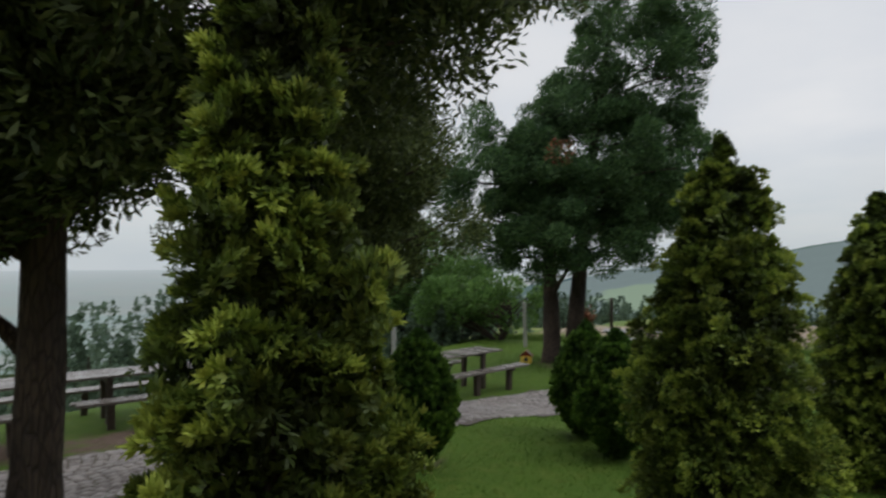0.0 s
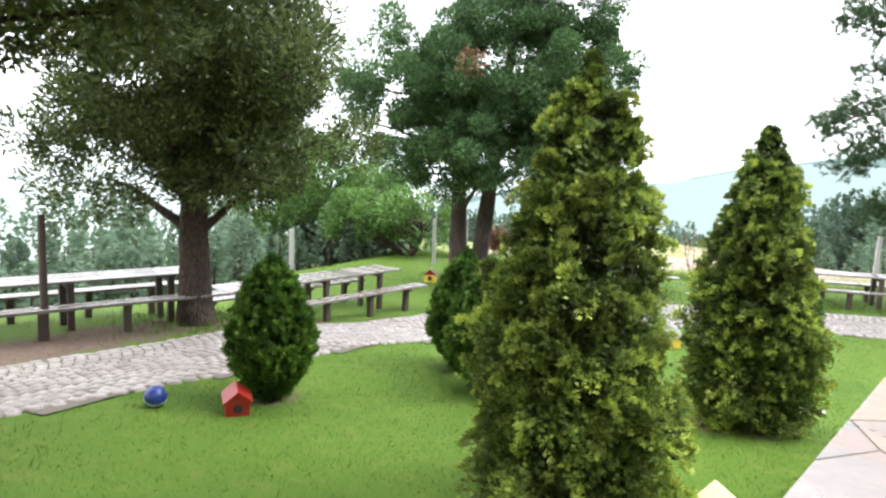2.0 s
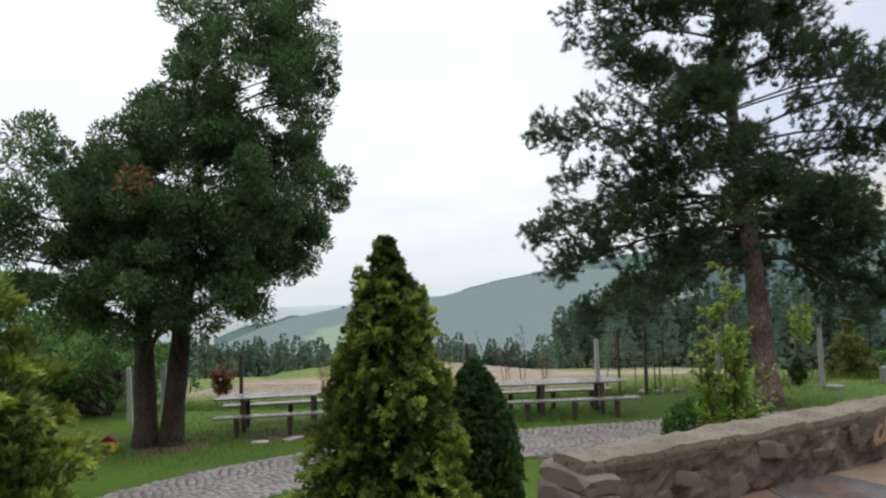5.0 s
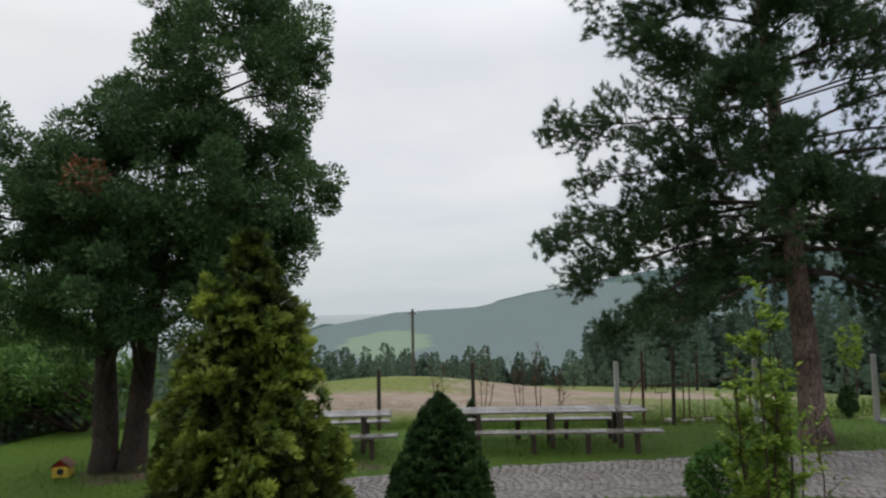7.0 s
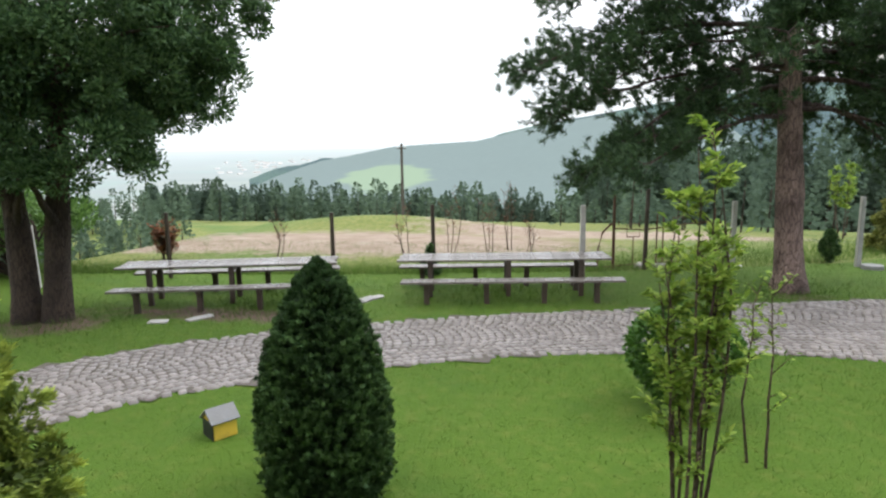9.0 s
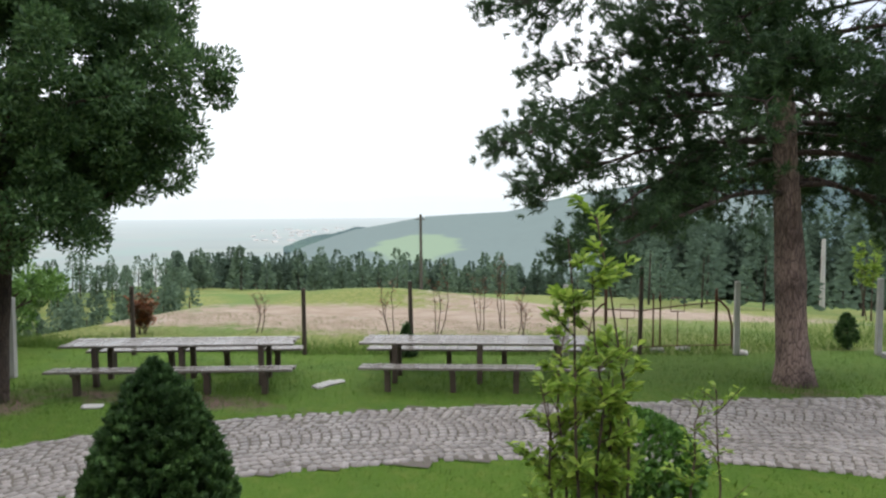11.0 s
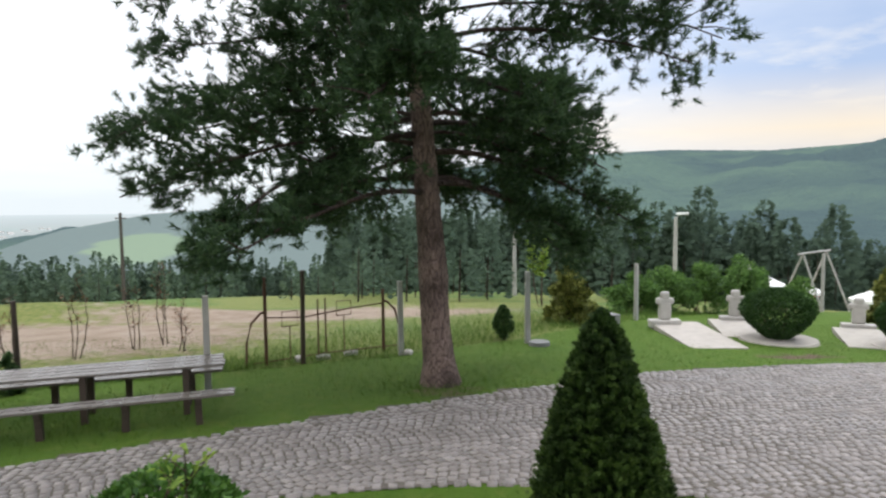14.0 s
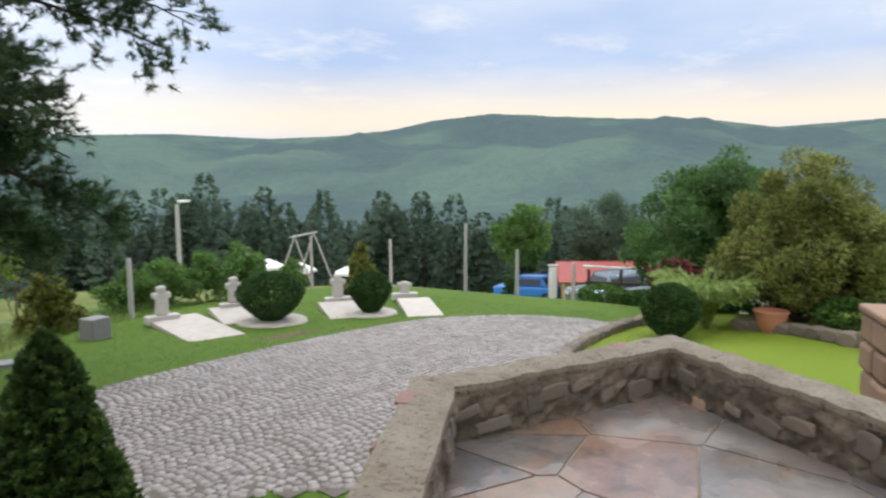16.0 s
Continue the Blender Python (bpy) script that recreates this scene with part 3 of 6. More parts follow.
# terrace plan: open edge along the lawn, then the parapet
def along(p, q, t):
    return (p[0] + (q[0] - p[0]) * t, p[1] + (q[1] - p[1]) * t)


EDGE_A, EDGE_B = (-4.08, -9.0), (-1.483, 0.95)
PAR_IN = [(-1.24, 0.995), (5.9, 6.04), (7.58, 5.48), (5.0, 0.28)]
PAR_T = 0.28


def offset_line(line, d):
    """The same line moved d to its left, with mitred corners."""
    P = np.asarray(line, float)
    T = unit(np.diff(P, axis=0))
    N = np.stack([-T[:, 1], T[:, 0]], 1)
    out = [P[0] + d * N[0]]
    for i in range(1, len(P) - 1):
        b = unit((N[i - 1] + N[i])[None])[0]
        out.append(P[i] + d / max(0.3, b @ N[i]) * b)
    return np.array(out + [P[-1] + d * N[-1]])


PAR_OUT = offset_line(PAR_IN, PAR_T)
TERRACE = [EDGE_A, EDGE_B, tuple(PAR_OUT[0]), *[tuple(p) for p in PAR_OUT[1:]], (0.4, -9.0)]


def prism(poly, z0, z1):
    bm = bmesh.new()
    lo = [bm.verts.new((x, y, z0)) for x, y in poly]
    hi = [bm.verts.new((x, y, z1)) for x, y in poly]
    n = len(poly)
    bm.faces.new(lo)
    bm.faces.new(hi[::-1])
    for i in range(n):
        bm.faces.new((lo[i], hi[i], hi[(i + 1) % n], lo[(i + 1) % n]))
    bmesh.ops.recalc_face_normals(bm, faces=bm.faces)
    return bm


def clip(poly, px, py, nx, ny):
    """Keeps the part of a convex polygon for which (p - (px, py)) . n <= 0."""
    out = []
    for (x1, y1), (x2, y2) in zip(poly, poly[1:] + poly[:1]):
        a, b = (x1 - px) * nx + (y1 - py) * ny, (x2 - px) * nx + (y2 - py) * ny
        if a <= 0:
            out.append((x1, y1))
        if (a < 0) != (b < 0) and a != b:
            t = a / (a - b)
            out.append((x1 + t * (x2 - x1), y1 + t * (y2 - y1)))
    return out


terrace = tagged(part("terrace_floor", prism(TERRACE, -1.9, -0.0035), M_COPING), "wet crazy-paved stone terrace raised above the lawn", "terrace", kind="structure")

# plain unseen wall, added to close the terrace and block sky light from behind
UNSEEN_WALL_FACE = [(5.45, 0.0), (0.45, -9.0), (-2.9, -15.0)]
unseen_wall_plan = [*UNSEEN_WALL_FACE, (-2.45, -15.2), (0.9, -9.2), (5.9, -0.2)]
tagged(part("wall_house", prism(unseen_wall_plan, -1.9, 5.6), M_PLASTER), "unseen plain ochre plaster wall added behind the terrace to block light", "wall", kind="structure")

# ---------------------------------------------------------------- backdrop
AZ = [-30, -26, -24, -22, -19.5, -16, -12, -9, -6.5, -4, 1, 5, 12, 19.5, 26, 33.4, 40, 43.6, 47, 52, 57, 62.8, 69, 74, 81.4, 95, 110, 125, 140]
EL = [-5.0, -3.4, -2.7, -2.1, -1.7, -1.05, -0.85, -0.7, -0.15, 0.4, 1.2, 1.9, 2.7, 3.3, 3.5, 3.2, 3.5, 3.95, 4.7, 5.25, 4.9, 4.6, 4.4, 3.6, 3.9, 4.5, 4.0, 3.0, 1.0]


def ridge_strip(name, az0, az1, r_foot, r_top, foot_z, lower, mat, label, rough=1.0):
    az = np.radians(np.linspace(az0, az1, int((az1 - az0) * 5)))
    el = np.interp(np.degrees(az), AZ, EL) - lower - (0 if r_top > 1000 else 1) * 0.2 * np.clip(np.degrees(az) - 1, 0, 99)
    if r_top > 1000:
        el = el - 0.9 * np.clip((-7 - np.degrees(az)) / 4, 0, 1)  # the far ridge sinks behind the hill
    w = np.linspace(0, 1, 40)
    A, W = np.meshgrid(az, w, indexing="ij")
    far = np.interp(np.degrees(az), [-6, 18], [1.0, 0.0]) if r_top > 1000 else 0 * az
    foot = (r_foot + (1150 - r_foot) * far)[:, None]
    R = foot + (r_top - foot) * W
    foot_z = foot_z + (-80 - foot_z) * far[:, None]
    top = 1.5 + r_top * np.tan(np.radians(el))
    Z = foot_z + (top[:, None] - foot_z) * (W ** 0.85)
    bumps = np.array([[noise.fractal(Vector((math.sin(a) * r / 260, math.cos(a) * r / 260, 0.3)), 1.0, 2.0, 5) for r in row] for a, row in zip(az, R)])
    ragged = np.array([noise.fractal(Vector((a * 260, 3.0, 0)), 0.8, 2.0, 4) for a in az])
    Z += rough * (42 * bumps * np.sin(np.pi * W) + 1.3 * ragged[:, None] * W ** 4)
    V = np.stack([R * np.sin(A), R * np.cos(A), Z], -1).reshape(-1, 3)
    n = len(w)
    i, j = np.meshgrid(np.arange(len(az) - 1), np.arange(n - 1), indexing="ij")
    F = np.stack([i * n + j, (i + 1) * n + j, (i + 1) * n + j + 1, i * n + j + 1], -1).reshape(-1, 4)
    me = smooth(np_mesh(name, V, F))
    field = dome(np.degrees(A), W, -16.5, 0.50, 4.6, 0.20).ravel()  # a pale green field on the near slope
    me.attributes.new("field", "FLOAT", "POINT").data.foreach_set("value", field.astype(np.float32))
    return tagged(part(name, me, mat), label, "backdrop", kind="structure")


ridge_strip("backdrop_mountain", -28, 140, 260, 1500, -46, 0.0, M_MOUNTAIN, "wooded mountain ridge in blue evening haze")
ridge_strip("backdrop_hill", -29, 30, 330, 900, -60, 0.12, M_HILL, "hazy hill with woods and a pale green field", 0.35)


def build_plain():
    az = np.radians(np.linspace(-95, 40, 90))
    r = np.array([210, 300, 450, 700, 1000, 1400, 2000, 2800, 3800, 4700, 7000, 11000.0])
    A, R = np.meshgrid(az, r, indexing="ij")
    z = np.interp(R, [210, 300, 700, 1400, 4700, 11000], [-30, -42, -98, -104, -110, -112])
    V = np.stack([R * np.sin(A), R * np.cos(A), z], -1).reshape(-1, 3)
    n = len(r)
    i, j = np.meshgrid(np.arange(len(az) - 1), np.arange(n - 1), indexing="ij")
    F = np.stack([i * n + j, (i + 1) * n + j, (i + 1) * n + j + 1, i * n + j + 1], -1).reshape(-1, 4)
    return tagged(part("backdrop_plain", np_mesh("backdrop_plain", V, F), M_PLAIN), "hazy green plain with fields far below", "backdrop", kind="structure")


build_plain()


# ---------------------------------------------------------------- plants
def trunk_points(base, top, bend=0.1, n=8):
    base, top = np.asarray(base, float), np.asarray(top, float)
    t = np.linspace(0, 1, n)[:, None]
    sway = bend * rng.standard_normal(3) * np.sin(np.pi * t) + 0.3 * bend * rng.standard_normal((n, 3)) * t
    sway[0] = 0
    return base + (top - base) * t + sway * [1, 1, 0]


def column_shrub(name, x, y, height, radius, prof, mat, label, group="", plumes=260, per=34, spray=0.11, width=0.035, loose=0.35, lift=0.0, stem=True, category="shrub"):
    """A conifer shrub of upright plumes; prof gives the radius at each height, both from 0 to 1."""
    z0 = gz(x, y)
    th = thing(name, pose(x, y, z0), label, category, group)
    hs, rs = np.array(prof).T
    cand = rng.uniform(0.0, 1.0, plumes * 6)
    keep = rng.uniform(0, 1, len(cand)) < np.interp(cand, hs, rs) + 0.12
    h = cand[keep][:plumes]
    n = len(h)
    an = rng.uniform(0, 2 * np.pi, n)
    rr = np.interp(h, hs, rs) * radius * rng.uniform(0.30, 1.0, n) ** 0.5 * (1 + 0.2 * loose * np.sin(3 * an + 9 * h) + 0.13 * rng.standard_normal(n) * loose)
    C = np.stack([rr * np.cos(an), rr * np.sin(an), lift + h * (height - lift) * 0.97], 1)
    out = np.stack([np.cos(an), np.sin(an), np.zeros(n)], 1)
    axis = unit(out * (0.75 - 0.45 * h[:, None]) + np.array([0, 0, 0.9 - 0.35 * loose]) + (0.15 + 0.75 * loose) * rng.standard_normal((n, 3)))
    size = radius * (0.07 + 0.36 * loose) * (0.6 + 0.8 * rng.uniform(0, 1, n)) * (1.0 - 0.55 * h)
    plane = unit(np.cross(axis, rand_dirs(n)))  # each spray is a flat fan in a plane of its own
    m = n * per
    idx = np.repeat(np.arange(n), per)
    t = rng.uniform(-0.4, 1.0, m)
    side = plane[idx] * rng.uniform(-1, 1, m)[:, None] + 0.45 * rand_dirs(m)
    side -= (side * axis[idx]).sum(1, keepdims=True) * axis[idx]
    P = C[idx] + axis[idx] * (t * size[idx])[:, None] + side * (size[idx] * 0.62 * (1.05 - np.clip(t, 0, 1)))[:, None]
    if loose >= 0.5:
        P[:, 2] -= 0.5 * size[idx] * np.clip(t, 0, 1) ** 2  # the ends hang
    P[:, 2] = np.where(P[:, 2] > height * 0.985, height * (1 - 0.30 * rng.uniform(0, 1, m) ** 1.6), np.maximum(P[:, 2], 0.02))
    P[:, :2] *= np.clip((height * 1.015 - P[:, 2:3]) / (0.12 * height), 0.04, 1) ** 0.6
    D = axis[idx] + 0.7 * side + 0.45 * rand_dirs(m)
    # close inner growth round the stem, its shade put into the leaf colour
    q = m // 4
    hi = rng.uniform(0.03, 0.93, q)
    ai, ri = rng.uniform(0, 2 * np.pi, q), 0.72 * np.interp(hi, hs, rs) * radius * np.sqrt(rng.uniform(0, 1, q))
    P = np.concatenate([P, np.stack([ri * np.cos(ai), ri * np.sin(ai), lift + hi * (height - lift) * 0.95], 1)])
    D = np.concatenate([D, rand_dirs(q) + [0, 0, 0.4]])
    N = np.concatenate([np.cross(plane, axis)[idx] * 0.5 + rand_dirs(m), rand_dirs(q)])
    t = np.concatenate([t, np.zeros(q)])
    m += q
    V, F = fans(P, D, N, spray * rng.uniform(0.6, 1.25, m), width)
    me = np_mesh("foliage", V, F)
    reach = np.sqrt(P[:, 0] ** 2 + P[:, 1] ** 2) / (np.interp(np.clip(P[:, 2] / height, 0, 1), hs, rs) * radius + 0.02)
    # low tip near the stem paints inner shade; outer new growth stays light
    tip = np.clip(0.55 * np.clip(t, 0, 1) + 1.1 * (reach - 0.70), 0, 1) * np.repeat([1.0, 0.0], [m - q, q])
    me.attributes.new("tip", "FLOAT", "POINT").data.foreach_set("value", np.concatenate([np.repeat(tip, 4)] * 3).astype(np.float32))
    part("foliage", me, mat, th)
    if stem:
        V, F = tube(trunk_points((0, 0, -0.05), (0, 0, height * 0.8), 0.03), np.linspace(0.05, 0.012, 8) * (0.6 + radius), 7, 0.06)
        part("stem", smooth(np_mesh("stem", V, F)), M_OLDBARK, th)
    return th


FLAME = [(0, 0.66), (0.08, 0.90), (0.25, 1.0), (0.45, 0.90), (0.62, 0.72), (0.78, 0.52), (0.90, 0.30), (1, 0.06)]
SLIM = [(0, 0.88), (0.15, 1.0), (0.4, 0.94), (0.6, 0.74), (0.8, 0.44), (1, 0.06)]
EGG = [(0, 0.22), (0.12, 0.55), (0.3, 0.95), (0.45, 1.0), (0.65, 0.82), (0.85, 0.50), (1, 0.08)]
BULLET = [(0, 0.80), (0.12, 0.98), (0.3, 1.0), (0.5, 0.96), (0.67, 0.79), (0.85, 0.50), (0.95, 0.28), (1, 0.10)]
YEW_CONE = [(0, 0.9), (0.1, 1.0), (0.26, 0.95), (0.51, 0.72), (0.755, 0.46), (0.92, 0.26), (1, 0.09)]
CONE = [(0, 1.0), (0.2, 0.86), (0.5, 0.58), (0.8, 0.26), (1, 0.05)]

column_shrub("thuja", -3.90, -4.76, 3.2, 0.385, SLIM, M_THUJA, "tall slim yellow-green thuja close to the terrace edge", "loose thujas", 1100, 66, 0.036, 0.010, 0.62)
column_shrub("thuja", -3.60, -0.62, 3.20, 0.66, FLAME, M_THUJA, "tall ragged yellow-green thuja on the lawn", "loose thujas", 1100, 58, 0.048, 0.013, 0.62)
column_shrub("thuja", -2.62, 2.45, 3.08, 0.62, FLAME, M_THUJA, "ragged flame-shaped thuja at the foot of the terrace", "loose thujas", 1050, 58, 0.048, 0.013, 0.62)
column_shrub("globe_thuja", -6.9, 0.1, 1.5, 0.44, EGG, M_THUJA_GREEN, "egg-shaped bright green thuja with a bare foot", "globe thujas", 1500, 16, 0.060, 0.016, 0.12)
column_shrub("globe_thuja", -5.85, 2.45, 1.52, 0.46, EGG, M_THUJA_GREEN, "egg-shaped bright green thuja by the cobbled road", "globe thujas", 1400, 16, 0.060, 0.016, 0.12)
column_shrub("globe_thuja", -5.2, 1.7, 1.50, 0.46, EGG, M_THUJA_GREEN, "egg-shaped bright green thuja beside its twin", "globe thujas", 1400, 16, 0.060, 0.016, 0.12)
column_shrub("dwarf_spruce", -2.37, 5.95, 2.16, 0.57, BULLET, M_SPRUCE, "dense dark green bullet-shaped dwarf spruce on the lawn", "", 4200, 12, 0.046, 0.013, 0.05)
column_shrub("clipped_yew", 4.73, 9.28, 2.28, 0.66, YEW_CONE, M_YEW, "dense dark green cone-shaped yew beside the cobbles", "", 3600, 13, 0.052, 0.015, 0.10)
column_shrub("small_conifer", 8.7, 22.3, 2.0, 0.75, CONE, M_GOLD, "small brownish green conifer near the fence", "", 130, 26, 0.16, 0.05, 0.5)
column_shrub("small_conifer", 18.6, 21.6, 1.9, 0.75, CONE, M_GOLD, "small golden green conifer behind the clipped bushes", "", 130, 26, 0.16, 0.05, 0.5)
column_shrub("small_conifer", -3.75, 16.0, 0.75, 0.24, CONE, M_JUNIPER, "small dark conifer grown against a fence post", "", 60, 20, 0.10, 0.03, 0.2)
column_shrub("small_conifer", 6.1, 19.6, 0.85, 0.25, EGG, M_JUNIPER, "small dark conifer by the far lawn edge", "", 60, 20, 0.10, 0.03, 0.2)
column_shrub("small_conifer", 23.2, 18.4, 0.85, 0.28, EGG, M_JUNIPER, "small dark conifer beside a concrete post", "", 60, 20, 0.10, 0.03, 0.2)


def leaf_cloud(centers, radii, per, length, width, flat=0.8, up=0.35):
    """Leaves clustered about clump centres."""
    n = len(centers)
    idx = np.repeat(np.arange(n), per)
    m = len(idx)
    d = rand_dirs(m)
    P = centers[idx] + d * (radii[idx] * rng.uniform(0.15, 1, m) ** 0.5)[:, None] * [1, 1, flat]
    D = d + rand_dirs(m) * 0.8 + [0, 0, up]
    return kites(P, D, rand_dirs(m), length * rng.uniform(0.6, 1.3, m), width)


def ball_bush(name, x, y, w, h, mat, label, group="", n=9000, leaf=0.05, foot=0.75, category="shrub"):
    """A clipped bush: a close skin of small leaves on a rounded body, narrower at its foot."""
    th = thing(name, pose(x, y, gz(x, y)), label, category, group)
    d = rand_dirs(n)
    t = np.clip(0.5 + 0.5 * d[:, 2], 0, 1)
    taper = foot + (1 - foot) * np.clip(t / 0.55, 0, 1)
    lump = 1 + 0.035 * np.sin(5 * d[:, 0] + 2) * np.sin(6 * d[:, 1] + 1) + 0.03 * rng.standard_normal(n)
    r = (rng.uniform(0.62, 1.0, n) ** 0.35) * lump
    P = np.stack([d[:, 0] * w / 2 * taper * r, d[:, 1] * w / 2 * taper * r, h * (0.03 + 0.95 * t ** 0.9)], 1)
    P[:, 2] *= np.where(d[:, 2] > 0, 0.97 + 0.03 * r, 1)
    V, F = kites(P, d + 0.9 * rand_dirs(n), rand_dirs(n), leaf * rng.uniform(0.7, 1.3, n), leaf * 0.6)
    part("foliage", np_mesh("foliage", V, F), mat, th)
    V, F = join([tube(trunk_points((0, 0, -0.05), (0.3 * w * math.cos(a), 0.3 * w * math.sin(a), h * 0.7), 0.03), np.linspace(0.03, 0.01, 8), 6) for a in (0.3, 2.4, 4.5)])
    part("stem", smooth(np_mesh("stem", V, F)), M_TWIG, th)
    return th


ball_bush("clipped_bush", 13.1, 18.95, 1.75, 1.35, M_BOX, "wide clipped dark green bush on a round stone bed", "clipped bushes", 12000, 0.07, 0.62)
ball_bush("clipped_bush", 15.75, 17.9, 1.18, 1.25, M_BOX, "goblet-shaped clipped dark green bush on a stone bed", "clipped bushes", 9000, 0.07, 0.60)
ball_bush("clipped_bush", 17.6, 9.75, 1.25, 1.25, M_BOX, "round clipped green bush on the raised lawn", "clipped bushes", 9000, 0.07, 0.85)
ball_bush("round_shrub", 0.95, 8.55, 1.25, 1.22, M_SHRUB, "round leafy green shrub at the lawn edge", "", 7000, 0.075, 0.7)


def big_tree(name, base, tips, clumps, mat, bark, label, trunk_r, per=190, leaf=0.15, width=0.055, extra=None, category="tree", bend=0.12):
    """A tree with leaning trunks and limbs that carry clumps of foliage. clumps: rows of x, y, z, radius (relative to the base)."""
    x, y = base
    th = thing(name, pose(x, y, gz(x, y)), label, category)
    pieces = []
    stems = []
    for k, (bx, by, tx, ty, tz, r) in enumerate(tips):
        P = trunk_points((bx, by, -0.1), (tx, ty, tz), bend, 12)
        R = r * np.interp(np.linspace(0, 1, 12), [0, 0.06, 0.2, 1], [1.45, 1.12, 1.0, 0.25])
        stems.append((P, R))
        pieces.append(tube(P, R, 12, 0.05))
    part("trunk", smooth(np_mesh("trunk", *join(pieces))), bark, th)
    cl = np.asarray(clumps, float)
    limbs = []
    for c in cl[rng.permutation(len(cl))[: min(len(cl), 46)]]:
        P, R = stems[int(rng.integers(len(stems)))]
        d = np.linalg.norm(P[:, :2] - c[:2], axis=1)
        z_at = c[2] - 0.45 * d.min() - 0.2
        i = int(np.argmin(np.abs(P[:, 2] - z_at)))
        a = P[i]
        t = np.linspace(0, 1, 7)[:, None]
        L = a + (c[:3] - a) * t + np.array([0, 0, 0.25]) * np.sin(np.pi * t) * np.linalg.norm(c[:3] - a) * 0.3 + 0.05 * rng.standard_normal((7, 3)) * t
        limbs.append(tube(L, np.linspace(min(R[i] * 0.45, 0.09), 0.012, 7), 6))
    part("limb", smooth(np_mesh("limb", *join(limbs))), bark, th)
    V, F = leaf_cloud(cl[:, :3], cl[:, 3], per, leaf, width)
    part("crown", np_mesh("crown", V, F), mat, th)
    if extra is not None:
        ex = np.asarray(extra, float)
        V, F = leaf_cloud(ex[:, :3], ex[:, 3], 160, leaf, width)
        tagged(part("dead_branch", np_mesh("dead_branch", V, F), M_DEAD, th), "browned dead foliage", kind="stuff")
    return th


def crown_clumps(n, boxes, r0, r1, hollow=0.35):
    """Clump centres inside a few ellipsoids (cx, cy, cz, rx, ry, rz), more of them near the outside."""
    out = []
    w = np.array([b[3] * b[4] * b[5] for b in boxes]) ** 0.67
    for k in rng.choice(len(boxes), n, p=w / w.sum()):
        cx, cy, cz, rx, ry, rz = boxes[k]
        d = rand_dirs(1)[0] * rng.uniform(hollow, 1.0) ** 0.6
        out.append((cx + d[0] * rx, cy + d[1] * ry, cz + d[2] * rz, rng.uniform(r0, r1)))
    return out


big_tree("juniper_tree", (-9.7, 10.7), [(-0.28, 0, -0.5, 0, 6.3, 0.22), (0.22, 0.1, 1.2, 0.8, 9.5, 0.20)],
         crown_clumps(500, [(0, 0, 3.4, 2.5, 2.4, 1.2), (0.7, 0.5, 5.2, 2.5, 2.4, 1.9), (-1.8, -1.2, 5.2, 1.6, 1.5, 1.5), (1.8, 1.2, 8.5, 2.0, 2.0, 2.7), (2.4, 1.6, 5.5, 1.3, 1.2, 1.3), (0.6, 0.5, 6.8, 1.6, 1.6, 1.2), (0.2, 0, 4.6, 2.0, 2.0, 1.2), (2.0, 1.3, 4.3, 1.4, 1.2, 1.0)], 0.26, 0.52),
         M_JUNIPER, M_OLDBARK, "tall dark green juniper with two trunks beside the road", 0.24, 430, 0.105, 0.042,
         extra=[(0.9, -2.1, 5.3, 0.36)], bend=0.05)
big_tree("cypress_tree", (-10.6, 2.5), [(0, 0, 0.1, 0.1, 8.0, 0.22)],
         crown_clumps(300, [(-0.7, -0.5, 2.7, 1.7, 1.7, 0.9), (0.6, 0.4, 2.9, 1.9, 1.9, 0.9), (0.1, 0, 3.4, 2.2, 2.2, 1.3), (0, 0, 5.6, 2.4, 2.4, 2.2), (0.8, -0.6, 4.0, 1.9, 1.9, 1.2), (0, 0, 8.0, 1.9, 1.9, 1.8)], 0.30, 0.55),
         M_CYPRESS, M_OLDBARK, "old dark cypress with a furrowed trunk by the picnic tables", 0.24, 420, 0.10, 0.034)
big_tree("cypress_tree", (-7.9, -3.72), [(-0.13, -0.12, -0.3, -0.3, 7.5, 0.175), (0.16, 0.20, 0.5, 0.4, 8.0, 0.155), (-0.20, -0.18, -1.7, -0.9, 4.2, 0.09)],
         crown_clumps(680, [(-0.6, -0.6, 3.3, 2.4, 2.2, 1.0), (-0.3, -0.3, 2.95, 1.9, 1.8, 0.75), (0, 0, 4.2, 3.2, 3.2, 1.5), (0.9, 0.8, 4.2, 2.6, 2.6, 1.1), (0, 0, 6.3, 3.2, 3.2, 1.8), (-1.8, -0.8, 3.3, 1.8, 2.0, 1.2), (2.0, 2.2, 5.0, 1.8, 1.6, 1.0)], 0.32, 0.6),
         M_CYPRESS, M_OLDBARK, "old dark cypress with twin trunks on the lawn", 0.22, 400, 0.10, 0.034, bend=0.03)
big_tree("broadleaf_tree", (-17.8, 15.5), [(0, 0, 0.2, 0, 3.6, 0.16), (0.1, 0.1, 1.4, 0.8, 3.0, 0.09)],
         crown_clumps(150, [(0.0, 0.0, 3.2, 2.6, 2.6, 1.8), (1.6, 1.1, 2.4, 1.9, 1.8, 1.3), (-1.5, -1.0, 2.6, 1.8, 1.8, 1.4)], 0.35, 0.6),
         M_BROAD, M_OLDBARK, "round green fruit tree behind the picnic tables", 0.16, 260, 0.13, 0.065)
